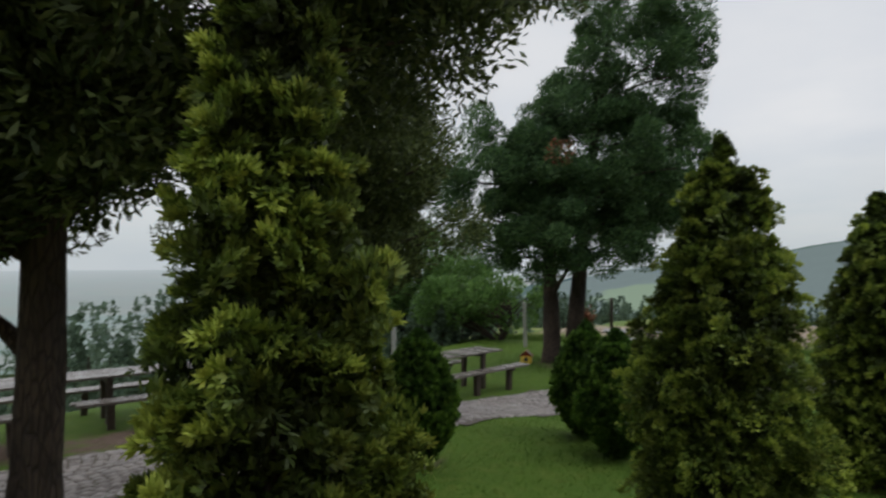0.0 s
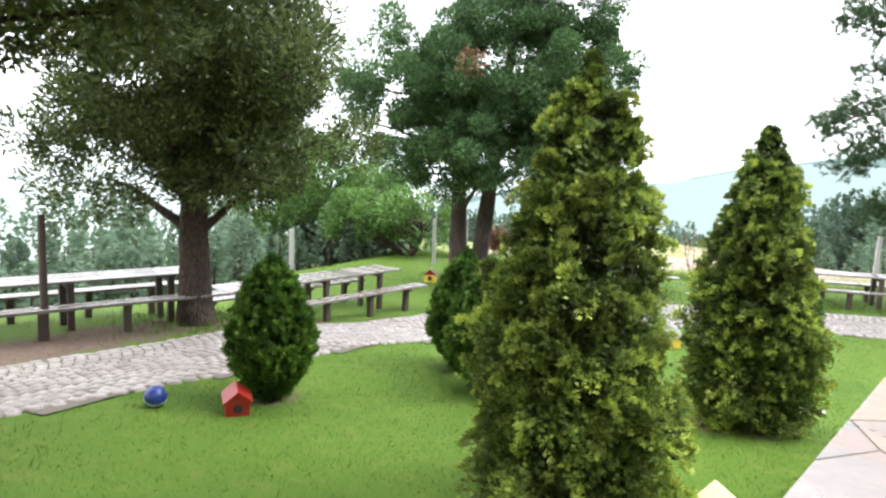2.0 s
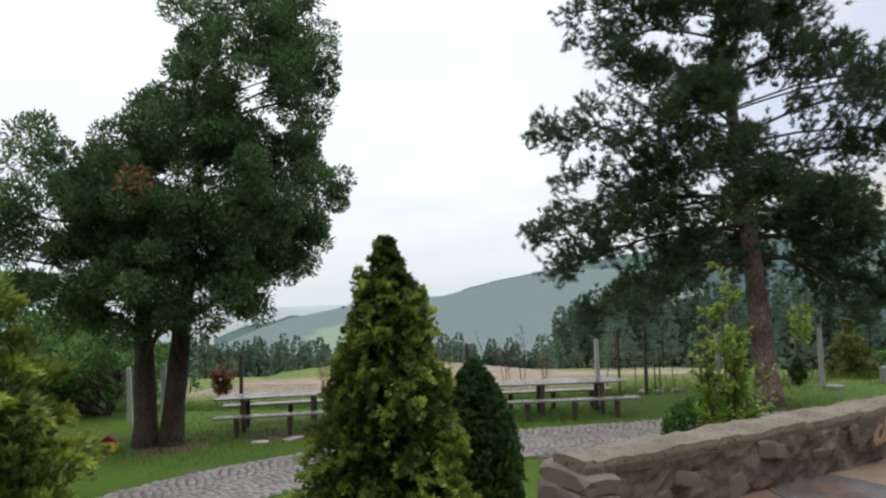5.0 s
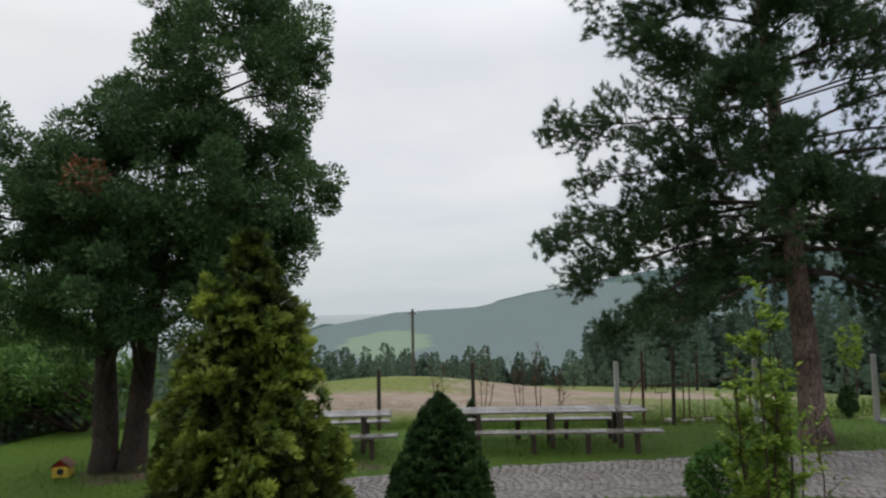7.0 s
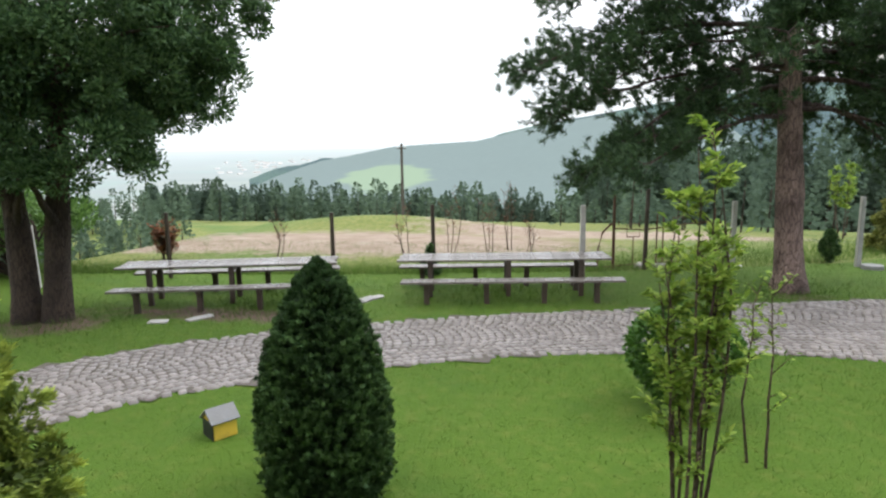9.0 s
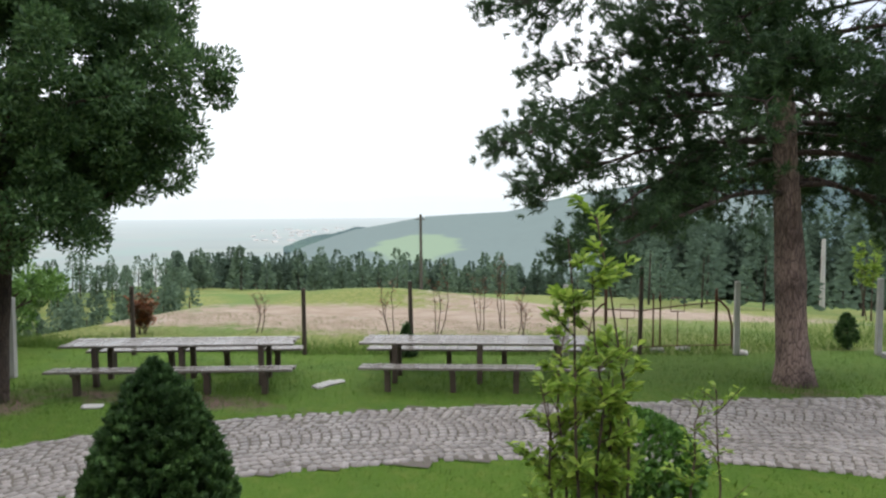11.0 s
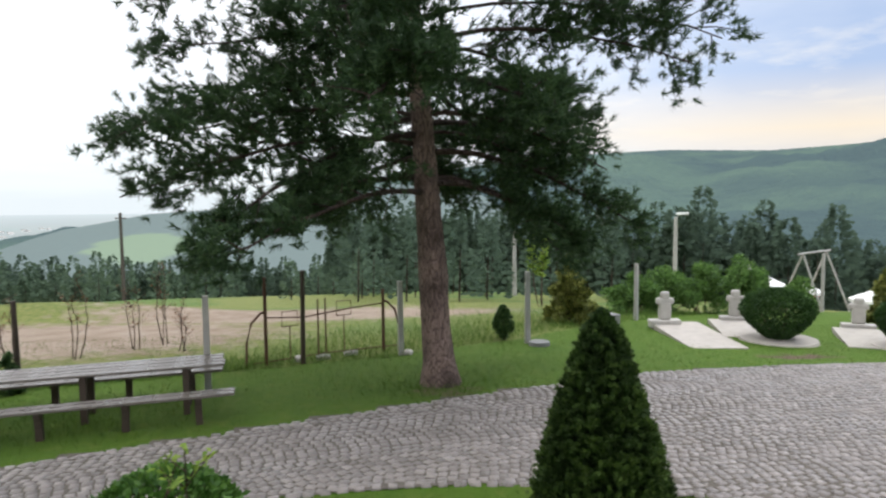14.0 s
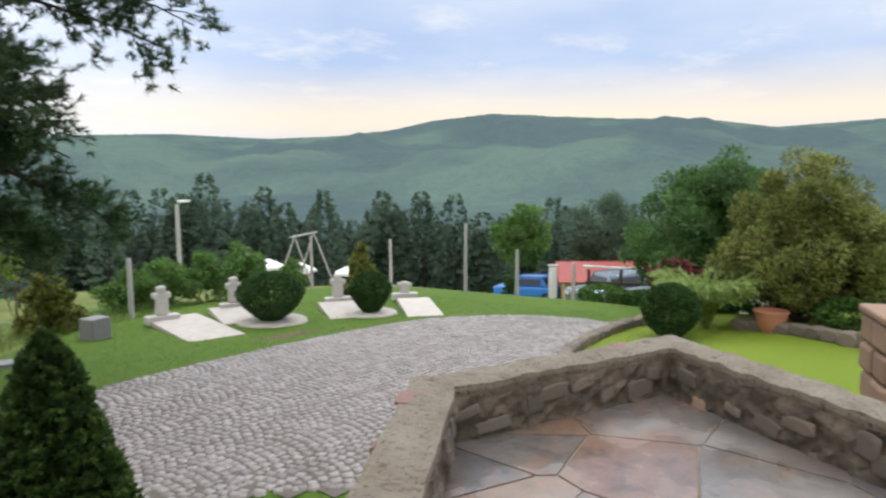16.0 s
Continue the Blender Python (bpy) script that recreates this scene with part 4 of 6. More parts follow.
big_tree("broadleaf_tree", (-13.5, 14.2), [(0, 0, 0.1, 0.2, 1.6, 0.08)],
         crown_clumps(60, [(0.0, 0.0, 1.3, 1.8, 1.8, 0.8), (-1.5, -0.5, 1.2, 1.3, 1.3, 0.8)], 0.28, 0.5),
         M_BROAD, M_OLDBARK, "low leafy bushy tree by the fence", 0.08, 180, 0.14, 0.07)
big_tree("broadleaf_tree", (25.5, 11.6), [(0, 0, 0.2, 0, 3.5, 0.16)],
         crown_clumps(170, [(0.0, 0.0, 2.8, 2.6, 2.6, 2.0), (-1.2, 0.4, 2.0, 1.9, 1.9, 1.3), (0.2, 0, 4.2, 1.6, 1.6, 1.2)], 0.35, 0.6),
         M_BROAD_DARK, M_OLDBARK, "broad dark green tree behind the raised lawn", 0.16, 300, 0.13, 0.065)
big_tree("golden_conifer_tree", (21.2, 7.9), [(0, 0, 0.1, 0, 3.4, 0.12)],
         crown_clumps(170, [(0.0, 0.0, 1.7, 2.2, 2.2, 1.4), (0, 0, 3.0, 1.4, 1.4, 1.3), (1.2, -0.8, 1.6, 1.4, 1.4, 1.2)], 0.22, 0.42),
         M_GOLD, M_OLDBARK, "spreading golden green conifer behind the raised lawn", 0.12, 330, 0.12, 0.04)
big_tree("broadleaf_tree", (34.0, 25.5), [(0, 0, 0.2, 0, 3.8, 0.12)],
         crown_clumps(60, [(0.0, 0.0, 3.6, 1.4, 1.4, 1.7)], 0.35, 0.6), M_BROAD, M_OLDBARK, "slender light green tree near the red-roofed hut", 0.1, 150, 0.2, 0.1)
big_tree("broadleaf_tree", (39.0, 23.0), [(0, 0, 0.2, 0, 4.2, 0.14)],
         crown_clumps(90, [(0.0, 0.0, 4.4, 2.3, 2.3, 2.2)], 0.4, 0.7), M_WOODS_LIGHT, M_OLDBARK, "light green tree behind the red-roofed hut", 0.12, 150, 0.2, 0.1)


def pine_tree(x, y, height, label):
    """An old pine: a leaning flaky trunk, long bent limbs and tufts of needles at the ends."""
    th = thing("pine_tree", pose(x, y, gz(x, y)), label, "tree")
    t = np.linspace(0, 1, 26)
    P = np.stack([-0.060 * height * t + 0.09 * np.sin(7 * t) * t, 0.01 * height * t + 0.1 * np.sin(5 * t + 1) * t, height * t - 0.1], 1)
    R = np.interp(t, [0, 0.02, 0.06, 0.3, 0.7, 1], [0.41, 0.32, 0.265, 0.21, 0.12, 0.03])
    part("trunk", smooth(np_mesh("trunk", *tube(P, R, 18, 0.045))), M_PINEBARK, th)
    tufts, dirs, n_limb = [], [], 68
    for k in range(n_limb):
        f = (k + 0.5) / n_limb
        z = min(3.7 + (height - 3.9) * f ** 1.35 + rng.uniform(-0.35, 0.35), height - 0.2)
        a = k * 2.39996 + rng.uniform(-0.6, 0.6)
        if f < 0.24:  # the low limbs grew to the sides and away from the road
            a = (-0.3, 3.45, 1.2, 2.9, 0.45, 2.2)[k % 6] + rng.uniform(-0.3, 0.3)
        side = 1.0 + 0.06 * max(-math.cos(a), 0) + np.interp(f, [0, 0.35, 0.5, 0.8, 1], [-0.10, -0.10, 0.42, 0.5, 0.1]) * max(math.cos(a), 0) - 0.22 * max(-math.sin(a), 0)
        reach = np.interp(f, [0, 0.12, 0.45, 0.8, 1], [3.85, 4.65, 4.8, 3.4, 1.0]) * side * rng.uniform(0.74, 1.08)
        droop = np.interp(f, [0, 0.3, 0.7, 1], [-0.36, -0.20, 0.10, 0.5]) + rng.uniform(-0.20, 0.12)
        base = np.array([np.interp(z, P[:, 2], P[:, 0]), np.interp(z, P[:, 2], P[:, 1]), z])
        s = np.linspace(0, 1, 9)[:, None]
        sidew = np.array([-math.sin(a), math.cos(a), 0]) * rng.uniform(-0.5, 0.5)
        L = base + np.array([math.cos(a), math.sin(a), 0]) * reach * s + sidew * np.sin(2.4 * s) * reach * 0.25
        L[:, 2] += (droop * reach * (s ** 1.2) + 0.09 * reach * np.sin(np.pi * s) + 0.16 * reach * np.clip(s - 0.65, 0, 1) ** 1.0)[:, 0] + 0.04 * rng.standard_normal(9) * s[:, 0]
        rad = np.interp(z, P[:, 2], R) * rng.uniform(0.17, 0.34)
        pieces = [tube(L, np.linspace(rad, 0.012, 9), 7, 0.04)]
        nb = int(9 + 3.6 * reach)
        for q in np.sort(rng.uniform(0.13, 1.0, nb) ** 0.85):
            i = q * 8
            i0 = min(int(i), 7)
            o = L[i0] + (L[i0 + 1] - L[i0]) * (i - i0)
            fwd = unit((L[i0 + 1] - L[i0])[None])[0]
            sd = unit(np.cross(fwd, [0, 0, 1.0])[None])[0] * rng.choice([-1, 1])
            bl = max(reach, 2.6) * rng.uniform(0.12, 0.27) * (1.25 - 0.55 * q)
            e = o + (fwd * rng.uniform(0.3, 0.9) + sd * rng.uniform(0.2, 1.0) + np.array([0, 0, rng.uniform(-0.45, 0.7)])) * bl
            pieces.append(tube(np.array([o, (o + e) / 2 + [0, 0, 0.05 * bl], e]), [0.014, 0.010, 0.006], 4))
            for w in range(int(rng.integers(11, 17))):
                u = rng.uniform(0.5, 1.12)
                c = o + (e - o) * u + rng.standard_normal(3) * 0.15 * [1, 1, 0.9]
                tufts.append(c)
                dirs.append(unit((e - o + rng.standard_normal(3) * 0.35 * bl + [0, 0, 0.35 * bl])[None])[0])
        part("limb", smooth(np_mesh("limb", *join(pieces))), M_PINELIMB_SHADED, th)
    C, D = np.array(tufts), np.array(dirs)
    per = 23
    idx = np.repeat(np.arange(len(C)), per)
    m = len(idx)
    nd = unit(D[idx] + 0.95 * rand_dirs(m))
    o = C[idx] + D[idx] * rng.uniform(-0.09, 0.09, m)[:, None]
    S = unit(np.cross(nd, rand_dirs(m)))
    ln = rng.uniform(0.11, 0.18, m)[:, None]
    V = np.stack([o - S * 0.0115, o + S * 0.0115, o + nd * ln], 1).reshape(-1, 3)
    part("needles", np_mesh("needles", V, np.arange(3 * m).reshape(-1, 3)), M_NEEDLE, th)
    return th


pine_tree(3.95, 15.25, 13.0, "tall old pine with flaking reddish bark beside the road")


def stem_shrub(name, x, y, height, spread, stems, leaves, leaf, label, mat=M_YOUNG, low=0.2):
    """A young shrub of thin upright stems with leaves along them."""
    th = thing(name, pose(x, y, gz(x, y)), label, "shrub")
    pieces, C, D = [], [], []
    for k in range(stems):
        a = k * 2.4 + rng.uniform(-0.3, 0.3)
        h = height * (1.0 if k == 0 else rng.uniform(0.62, 0.97))
        top = np.array([math.cos(a), math.sin(a), 0]) * spread * rng.uniform(0.3, 1.0)
        if k == 0:
            top *= 0.25
        P = trunk_points((0.09 * math.cos(a), 0.09 * math.sin(a), -0.03), (top[0], top[1], h), 0.08, 9)
        pieces.append(tube(P, np.linspace(0.016, 0.004, 9), 6))
        for q in low + (1 - low) * rng.uniform(0, 1.0, 15) ** 0.8:
            i = q * 8
            i0 = min(int(i), 7)
            o = P[i0] + (P[i0 + 1] - P[i0]) * (i - i0)
            b = rng.uniform(0, 6.28)
            e = o + np.array([math.cos(b), math.sin(b), rng.uniform(0.5, 1.3)]) * rng.uniform(0.08, 0.26) * (1.25 - 0.6 * q)
            pieces.append(tube(np.array([o, (o + e) / 2, e]), [0.005, 0.004, 0.002], 4))
            for w in range(leaves):
                u = rng.uniform(0.15, 1.05)
                C.append(o + (e - o) * u + rng.standard_normal(3) * 0.012)
                D.append(np.array([math.cos(b + rng.uniform(-1.6, 1.6)), math.sin(b + rng.uniform(-1.6, 1.6)), rng.uniform(-0.2, 0.9)]))
    part("stem", smooth(np_mesh("stem", *join(pieces))), M_TWIG, th)
    C, D = np.array(C), np.array(D)
    V, F = kites(C, D, np.array([0, 0, 1.0]) + 0.6 * rand_dirs(len(C)), leaf * rng.uniform(0.6, 1.25, len(C)), leaf * 0.42)
    part("leaves", np_mesh("leaves", V, F), mat, th)
    return th


stem_shrub("young_shrub", 0.60, 5.75, 3.1, 0.40, 9, 27, 0.085, "young shrub of thin dark stems with bright yellow-green leaves", low=0.22)
stem_shrub("sapling", 1.45, 7.2, 1.85, 0.10, 2, 7, 0.08, "slender sapling with a few bright leaves", low=0.3)
stem_shrub("young_tree", 10.0, 30.0, 3.2, 0.5, 5, 9, 0.2, "thin young tree with yellow-green leaves beyond the fence", low=0.45)
stem_shrub("red_shrub", -11.6, 17.2, 1.0, 0.45, 9, 10, 0.12, "rust-red dry bush in the meadow", M_DEAD, 0.1)
stem_shrub("red_shrub", 20.9, 11.0, 1.5, 0.8, 12, 12, 0.16, "dark red-leaved shrub beside the raised lawn", M_REDLEAF, 0.15)


def arching_shrub(x, y, h, r, label):
    th = thing("arching_shrub", pose(x, y, gz(x, y)), label, "shrub")
    V = []
    for k in range(260):
        a, l = rng.uniform(0, 6.28), rng.uniform(0.6, 1.0)
        d = np.array([math.cos(a), math.sin(a), 0])
        s = np.linspace(0, 1, 6)[:, None]
        P = d * r * l * s ** 1.2 + np.array([0, 0, 1]) * h * l * np.sin(1.9 * s) + 0.03 * rng.standard_normal((6, 3))
        for q in range(5):
            n = 7
            C = P[q] + (P[q + 1] - P[q]) * rng.uniform(0, 1, (n, 1))
            V.append(kites(C, (P[q + 1] - P[q]) + 0.15 * rand_dirs(n), rand_dirs(n), 0.17, 0.035))
    part("leaves", np_mesh("leaves", *join(V)), M_PAMPAS, th)
    return th


arching_shrub(19.3, 9.6, 1.35, 1.35, "pale yellow-green arching shrub behind the clipped bush")



def loose_bush(x, y, w, h, label):
    """An unclipped bush: uneven clumps of leaves on a few thin stems."""
    th = thing("leafy_bush", pose(x, y, gz(x, y)), label, "shrub", "bushes along the fence")
    cl = np.array(crown_clumps(int(16 * w), [(0, 0, h * 0.42, w * 0.5, w * 0.42, h * 0.42), (0.15 * w, 0, h * 0.7, w * 0.22, w * 0.2, h * 0.35)], 0.16, 0.34, 0.2))
    cl[:, 2] = np.maximum(cl[:, 2], 0.15)
    stems = [tube(trunk_points((0.1 * k - 0.1, 0, -0.05), (c[0], c[1], c[2]), 0.05), np.linspace(0.025, 0.008, 8), 5) for k, c in enumerate(cl[:5])]
    part("stem", smooth(np_mesh("stem", *join(stems))), M_TWIG, th)
    part("foliage", np_mesh("foliage", *leaf_cloud(cl[:, :3], cl[:, 3], 150, 0.12, 0.06)), M_BROAD, th)


for (x, y, w, h) in ((11.6, 24.6, 1.8, 1.3), (13.0, 25.2, 2.2, 1.7), (14.6, 25.8, 2.4, 1.9), (15.4, 24.4, 1.3, 2.3), (16.8, 26.2, 2.2, 1.7), (18.6, 26.0, 1.6, 1.2)):
    loose_bush(x, y, w, h, "loose leafy green bush along the fence")
for x, y, h in ((-3.9, 19.2, 1.9), (-2.9, 20.2, 1.6), (-2.4, 20.8, 2.1), (-5.1, 18.9, 1.5), (-1.7, 19.7, 1.3), (-8.7, 18.2, 1.2)):
    stem_shrub("sapling", x, y, h, 0.45, 3, 2, 0.07, "thin bare sapling with a few reddish leaves", M_DEAD, 0.35)
for (x, y, w, h) in ((23.0, 14.4, 1.6, 0.55), (24.2, 13.6, 1.5, 0.5), (21.9, 8.9, 1.5, 0.6), (20.2, 6.6, 1.6, 0.7), (22.3, 10.2, 1.2, 0.7), (19.2, 5.0, 1.6, 0.6)):
    ball_bush("low_plant", x, y, w, h, M_SHRUB, "low leafy plant along the garden border", "border plants", 1800, 0.11, 0.9)


# ---------------------------------------------------------------- far woods
def woods(name, spots, mat, label, hmin, hmax, per=150, leaf=0.95, bare=0.04):
    Vs, Ts = [], []
    for x, y in spots:
        h = rng.uniform(hmin, hmax)
        z = gz(x, y)
        n = per
        t = rng.uniform(0, 1, n) ** 0.8
        r = h * 0.25 * (1.02 - t) ** 0.6 * rng.uniform(0.2, 1.0, n)
        a = rng.uniform(0, 6.28, n)
        C = np.stack([x + r * np.cos(a), y + r * np.sin(a), z + h * (bare + (1 - bare) * t)], 1)
        D = np.stack([np.cos(a), np.sin(a), rng.uniform(-0.3, 0.5, n)], 1)
        Vs.append(kites(C, D, rand_dirs(n), leaf * rng.uniform(0.6, 1.2, n) * (1.15 - 0.6 * t), leaf * 0.62))
        Ts.append(tube(np.array([[x, y, z - 1], [x + 0.1, y, z + h * 0.55]]), [0.07, 0.03], 5))
    V, F = join(Vs)
    T, G = join(Ts)
    me = np_mesh(name, np.concatenate([V, T]), np.concatenate([F, G + len(V)]))
    me.materials.append(mat)
    me.materials.append(M_OLDBARK)
    me.polygons.foreach_set("material_index", [0] * len(F) + [1] * len(G))
    return tagged(new(name, me), label, "woods", kind="stuff")


def scatter(n, az0, az1, r0, r1):
    a = np.radians(rng.uniform(az0, az1, n))
    r = np.sqrt(rng.uniform(r0 ** 2, r1 ** 2, n))
    return np.stack([r * np.sin(a), r * np.cos(a)], 1)


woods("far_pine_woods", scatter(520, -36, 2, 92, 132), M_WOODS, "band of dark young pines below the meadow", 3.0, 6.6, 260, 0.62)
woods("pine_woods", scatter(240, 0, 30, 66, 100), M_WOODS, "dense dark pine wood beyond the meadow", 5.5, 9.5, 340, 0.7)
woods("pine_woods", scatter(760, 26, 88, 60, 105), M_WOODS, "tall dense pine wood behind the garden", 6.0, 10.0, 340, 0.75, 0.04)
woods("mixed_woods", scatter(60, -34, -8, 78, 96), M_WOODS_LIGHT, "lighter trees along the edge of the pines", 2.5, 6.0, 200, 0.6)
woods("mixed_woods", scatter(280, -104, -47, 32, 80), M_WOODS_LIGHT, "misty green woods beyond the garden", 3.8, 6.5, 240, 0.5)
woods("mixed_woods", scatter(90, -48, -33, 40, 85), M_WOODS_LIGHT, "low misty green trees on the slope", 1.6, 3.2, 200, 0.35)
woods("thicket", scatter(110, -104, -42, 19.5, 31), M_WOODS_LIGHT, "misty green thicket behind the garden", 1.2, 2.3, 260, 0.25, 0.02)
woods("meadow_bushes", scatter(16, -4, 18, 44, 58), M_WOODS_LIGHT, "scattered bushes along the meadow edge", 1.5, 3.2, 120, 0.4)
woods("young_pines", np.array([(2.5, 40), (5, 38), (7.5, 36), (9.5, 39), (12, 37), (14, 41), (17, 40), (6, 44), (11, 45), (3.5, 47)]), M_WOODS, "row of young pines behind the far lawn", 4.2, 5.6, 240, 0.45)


# ---------------------------------------------------------------- picnic tables
def timber(sx, sy, sz, bevel=0.008):
    return one_box(sx, sy, sz, bevel)


def picnic_table(m, label, length=4.2):
    th = thing("picnic_table", m, label, "table", "picnic tables")
    for k in range(4):
        part("board", timber(length + rng.uniform(-0.05, 0.05), 0.175, 0.04), M_BOARD, th, m=pose(rng.uniform(-0.02, 0.02), -0.285 + 0.19 * k, 0.755 + rng.uniform(-0.004, 0.004), rng.uniform(-0.8, 0.8), 0, 0))
    for x in (-1.48, 0.08, 1.52):
        part("crossbeam", timber(0.09, 0.7, 0.075), M_POSTWOOD, th, m=pose(x, 0, 0.695))
        for y in (-0.29, 0.29):
            part("leg", timber(0.095, 0.095, 0.78), M_POSTWOOD, th, m=pose(x, y, 0.275, rng.uniform(-1.5, 1.5), rng.uniform(-1.5, 1.5), 0))
    return th


def bench(m, label, length=4.25):
    th = thing("bench", m, label, "bench", "picnic benches")
    for y in (-0.082, 0.082):
        part("seat_board", timber(length, 0.155, 0.042), M_BOARD, th, m=pose(rng.uniform(-0.03, 0.03), y, 0.44, rng.uniform(-1, 1), 0, 0))
    for x in (-1.65, -0.5, 0.6, 1.6):
        part("leg", timber(0.10, 0.11, 0.56), M_POSTWOOD, th, m=pose(x, 0, 0.14, rng.uniform(-2, 2), rng.uniform(-2, 2), 0))
        part("crossbeam", timber(0.08, 0.30, 0.05), M_POSTWOOD, th, m=pose(x, 0, 0.393))
    return th


for cx, cy, ang, side in ((-7.03, 12.65, 15.6, "by the cobbled road"), (-1.76, 14.05, 10.5, "on the far lawn"), (-12.0, 1.2, 67.0, "on bare soil"), (-12.55, -3.5, 73.0, "behind the twin-trunked cypress"), (-10.5, 5.35, 77.0, "near the old cypress")):
    z = gz(cx, cy)
    picnic_table(pose(cx, cy, z, 0, 0, ang), "long wet weathered board table on dark posts " + side)
    for off, sh in ((-0.86, 0.12), (0.86, -0.05)):
        bx, by = cx - off * math.sin(radians(ang)) + sh * math.cos(radians(ang)), cy + off * math.cos(radians(ang)) + sh * math.sin(radians(ang))
        bench(pose(bx, by, gz(bx, by), 0, 0, ang), "long wet board bench on dark posts beside a table")


# ---------------------------------------------------------------- fence posts, poles, gate
def concrete_post(x, y, h, label, w=0.12, lean=0.0, group="concrete fence posts"):
    bm = one_box(w, w, h + 0.3, 0.012, (0, 0, (h - 0.3) / 2))
    for v in bm.verts:
        if v.co.z > h * 0.5:
            v.co.x *= 0.86
            v.co.y *= 0.86
    ob = part("fence_post", bm, M_CONCRETE, m=pose(x, y, gz(x, y), lean, -lean * 0.6, rng.uniform(0, 40)))
    return tagged(ob, label, "fence post", group)


def timber_post(x, y, h, label, r=0.055, lean=0.0):
    bm = rod(bmesh.new(), (0, 0, -0.3), (0, 0, h), r, r * 0.85, 10)
    return tagged(part("fence_post", bm, M_POSTWOOD, m=pose(x, y, gz(x, y), lean, lean, 0)), label, "fence post", "wooden fence posts")


for x, y, h, ln in ((-0.2, 15.5, 1.72, 0), (3.42, 18.1, 1.68, 0.5), (6.55, 18.95, 1.75, -0.5), (10.95, 22.7, 1.75, 0), (16.6, 25.8, 1.9, 1), (20.6, 27.2, 2.3, 0), (22.6, 24.3, 2.0, 0),
                    (21.3, 19.0, 2.55, 0.5), (22.4, 17.5, 1.65, 0), (23.6, 15.9, 1.35, 0), (-12.98, 7.65, 1.5, 0), (-11.9, 13.0, 1.4, 1.5), (-10.5, 12.2, 1.55, -1)):
    concrete_post(x, y, h, "grey weathered concrete fence post in the grass", lean=ln)
for x, y, h, ln in ((-9.65, 14.5, 1.55, 1), (-6.0, 15.55, 1.5, 0), (-3.7, 16.25, 1.65, -1), (-11.35, 0.55, 1.75, 0), (1.3, 17.6, 2.0, 1), (12.5, 26.0, 1.5, 0)):
    timber_post(x, y, h, "dark wooden fence post standing in the grass", lean=ln)


def bent_rod(points, r, seg=8):
    return smooth(np_mesh("rod", *tube(np.asarray(points, float), [r] * len(points), seg)))


def garden_gate():
    a, b = Vector((0.55, 17.55)), Vector((3.05, 18.6))
    ang = math.degrees(math.atan2(b.y - a.y, b.x - a.x))
    L = (b - a).length
    th = thing("garden_gate", pose(a.x, a.y, gz(a.x, a.y) - 0.03, 0, 0, ang), "rusty bent metal gate frame without infill", "gate")
    for x, h in ((0.0, 1.9), (L, 1.45)):
        part("gate_post", rod(bmesh.new(), (x, 0, -0.2), (x, 0, h), 0.04, 0.034, 10), M_RUST, th)
    part("top_rail", bent_rod([(0, 0, 1.05), (L * 0.3, 0, 0.98), (L * 0.7, 0, 1.08), (L, 0, 1.12)], 0.016), M_RUST, th)
    part("bottom_rail", bent_rod([(-0.3, 0, 0.10), (L * 0.5, 0, 0.14), (L + 0.35, 0, 0.10)], 0.014), M_RUST, th)
    for s, x in ((-1, 0.0), (1, L)):
        part("brace", bent_rod([(x + s * 0.42, 0, -0.1), (x + s * 0.40, 0, 0.55), (x + s * 0.30, 0, 0.95), (x + s * 0.1, 0, 1.15), (x, 0, 1.18)], 0.026), M_RUST, th)
    for x, z in ((0.52, 0.98), (1.75, 1.10)):
        part("thin_bar", rod(bmesh.new(), (x, 0, 0.1), (x, 0, z - 0.16), 0.012, 0.012, 6), M_RUST, th)
        part("square_frame", bent_rod([(x - 0.17, 0, z - 0.16), (x + 0.17, 0, z - 0.16), (x + 0.17, 0, z + 0.16), (x - 0.17, 0, z + 0.16), (x - 0.17, 0, z - 0.16)], 0.013, 4), M_RUST, th)
    for x in (1.15, 1.32):
        part("middle_bar", rod(bmesh.new(), (x, 0, 0), (x, 0, 1.35), 0.018, 0.018, 6), M_RUST, th)


garden_gate()


def utility_pole(x, y, h):
    th = thing("utility_pole", pose(x, y, gz(x, y)), "thin dark wooden utility pole beyond the meadow", "pole")
    part("pole", rod(bmesh.new(), (0, 0, -0.5), (0, 0, h), 0.17, 0.12, 12), M_POLE, th)
    part("crossarm", one_box(0.9, 0.1, 0.1, 0.01, (0, 0, h - 0.45)), M_POLE, th)
    for s in (-0.36, 0.36):
        part("insulator", rod(bmesh.new(), (s, 0, h - 0.4), (s, 0, h - 0.22), 0.045, 0.03, 8), M_WHITE, th)


utility_pole(-17.1, 62.4, 7.2)


def street_lamp(x, y, top, label):
    z = gz(x, y)
    h = top - z
    th = thing("street_lamp", pose(x, y, z), label, "street lamp")
    part("column", rod(bmesh.new(), (0, 0, -0.5), (0, 0, h - 0.2), 0.17, 0.11, 12), M_CONCRETE, th)
    part("arm", rod(bmesh.new(), (0, 0, h - 0.25), (0.35, 0, h - 0.05), 0.035, 0.03, 8), M_CONCRETE, th)
    bm = one_box(0.75, 0.26, 0.16, 0.05, (0.45, 0, h))
    part("lamp_head", bm, M_WHITE, th)


street_lamp(22.3, 42.8, 0.2, "concrete street lamp with a white head")
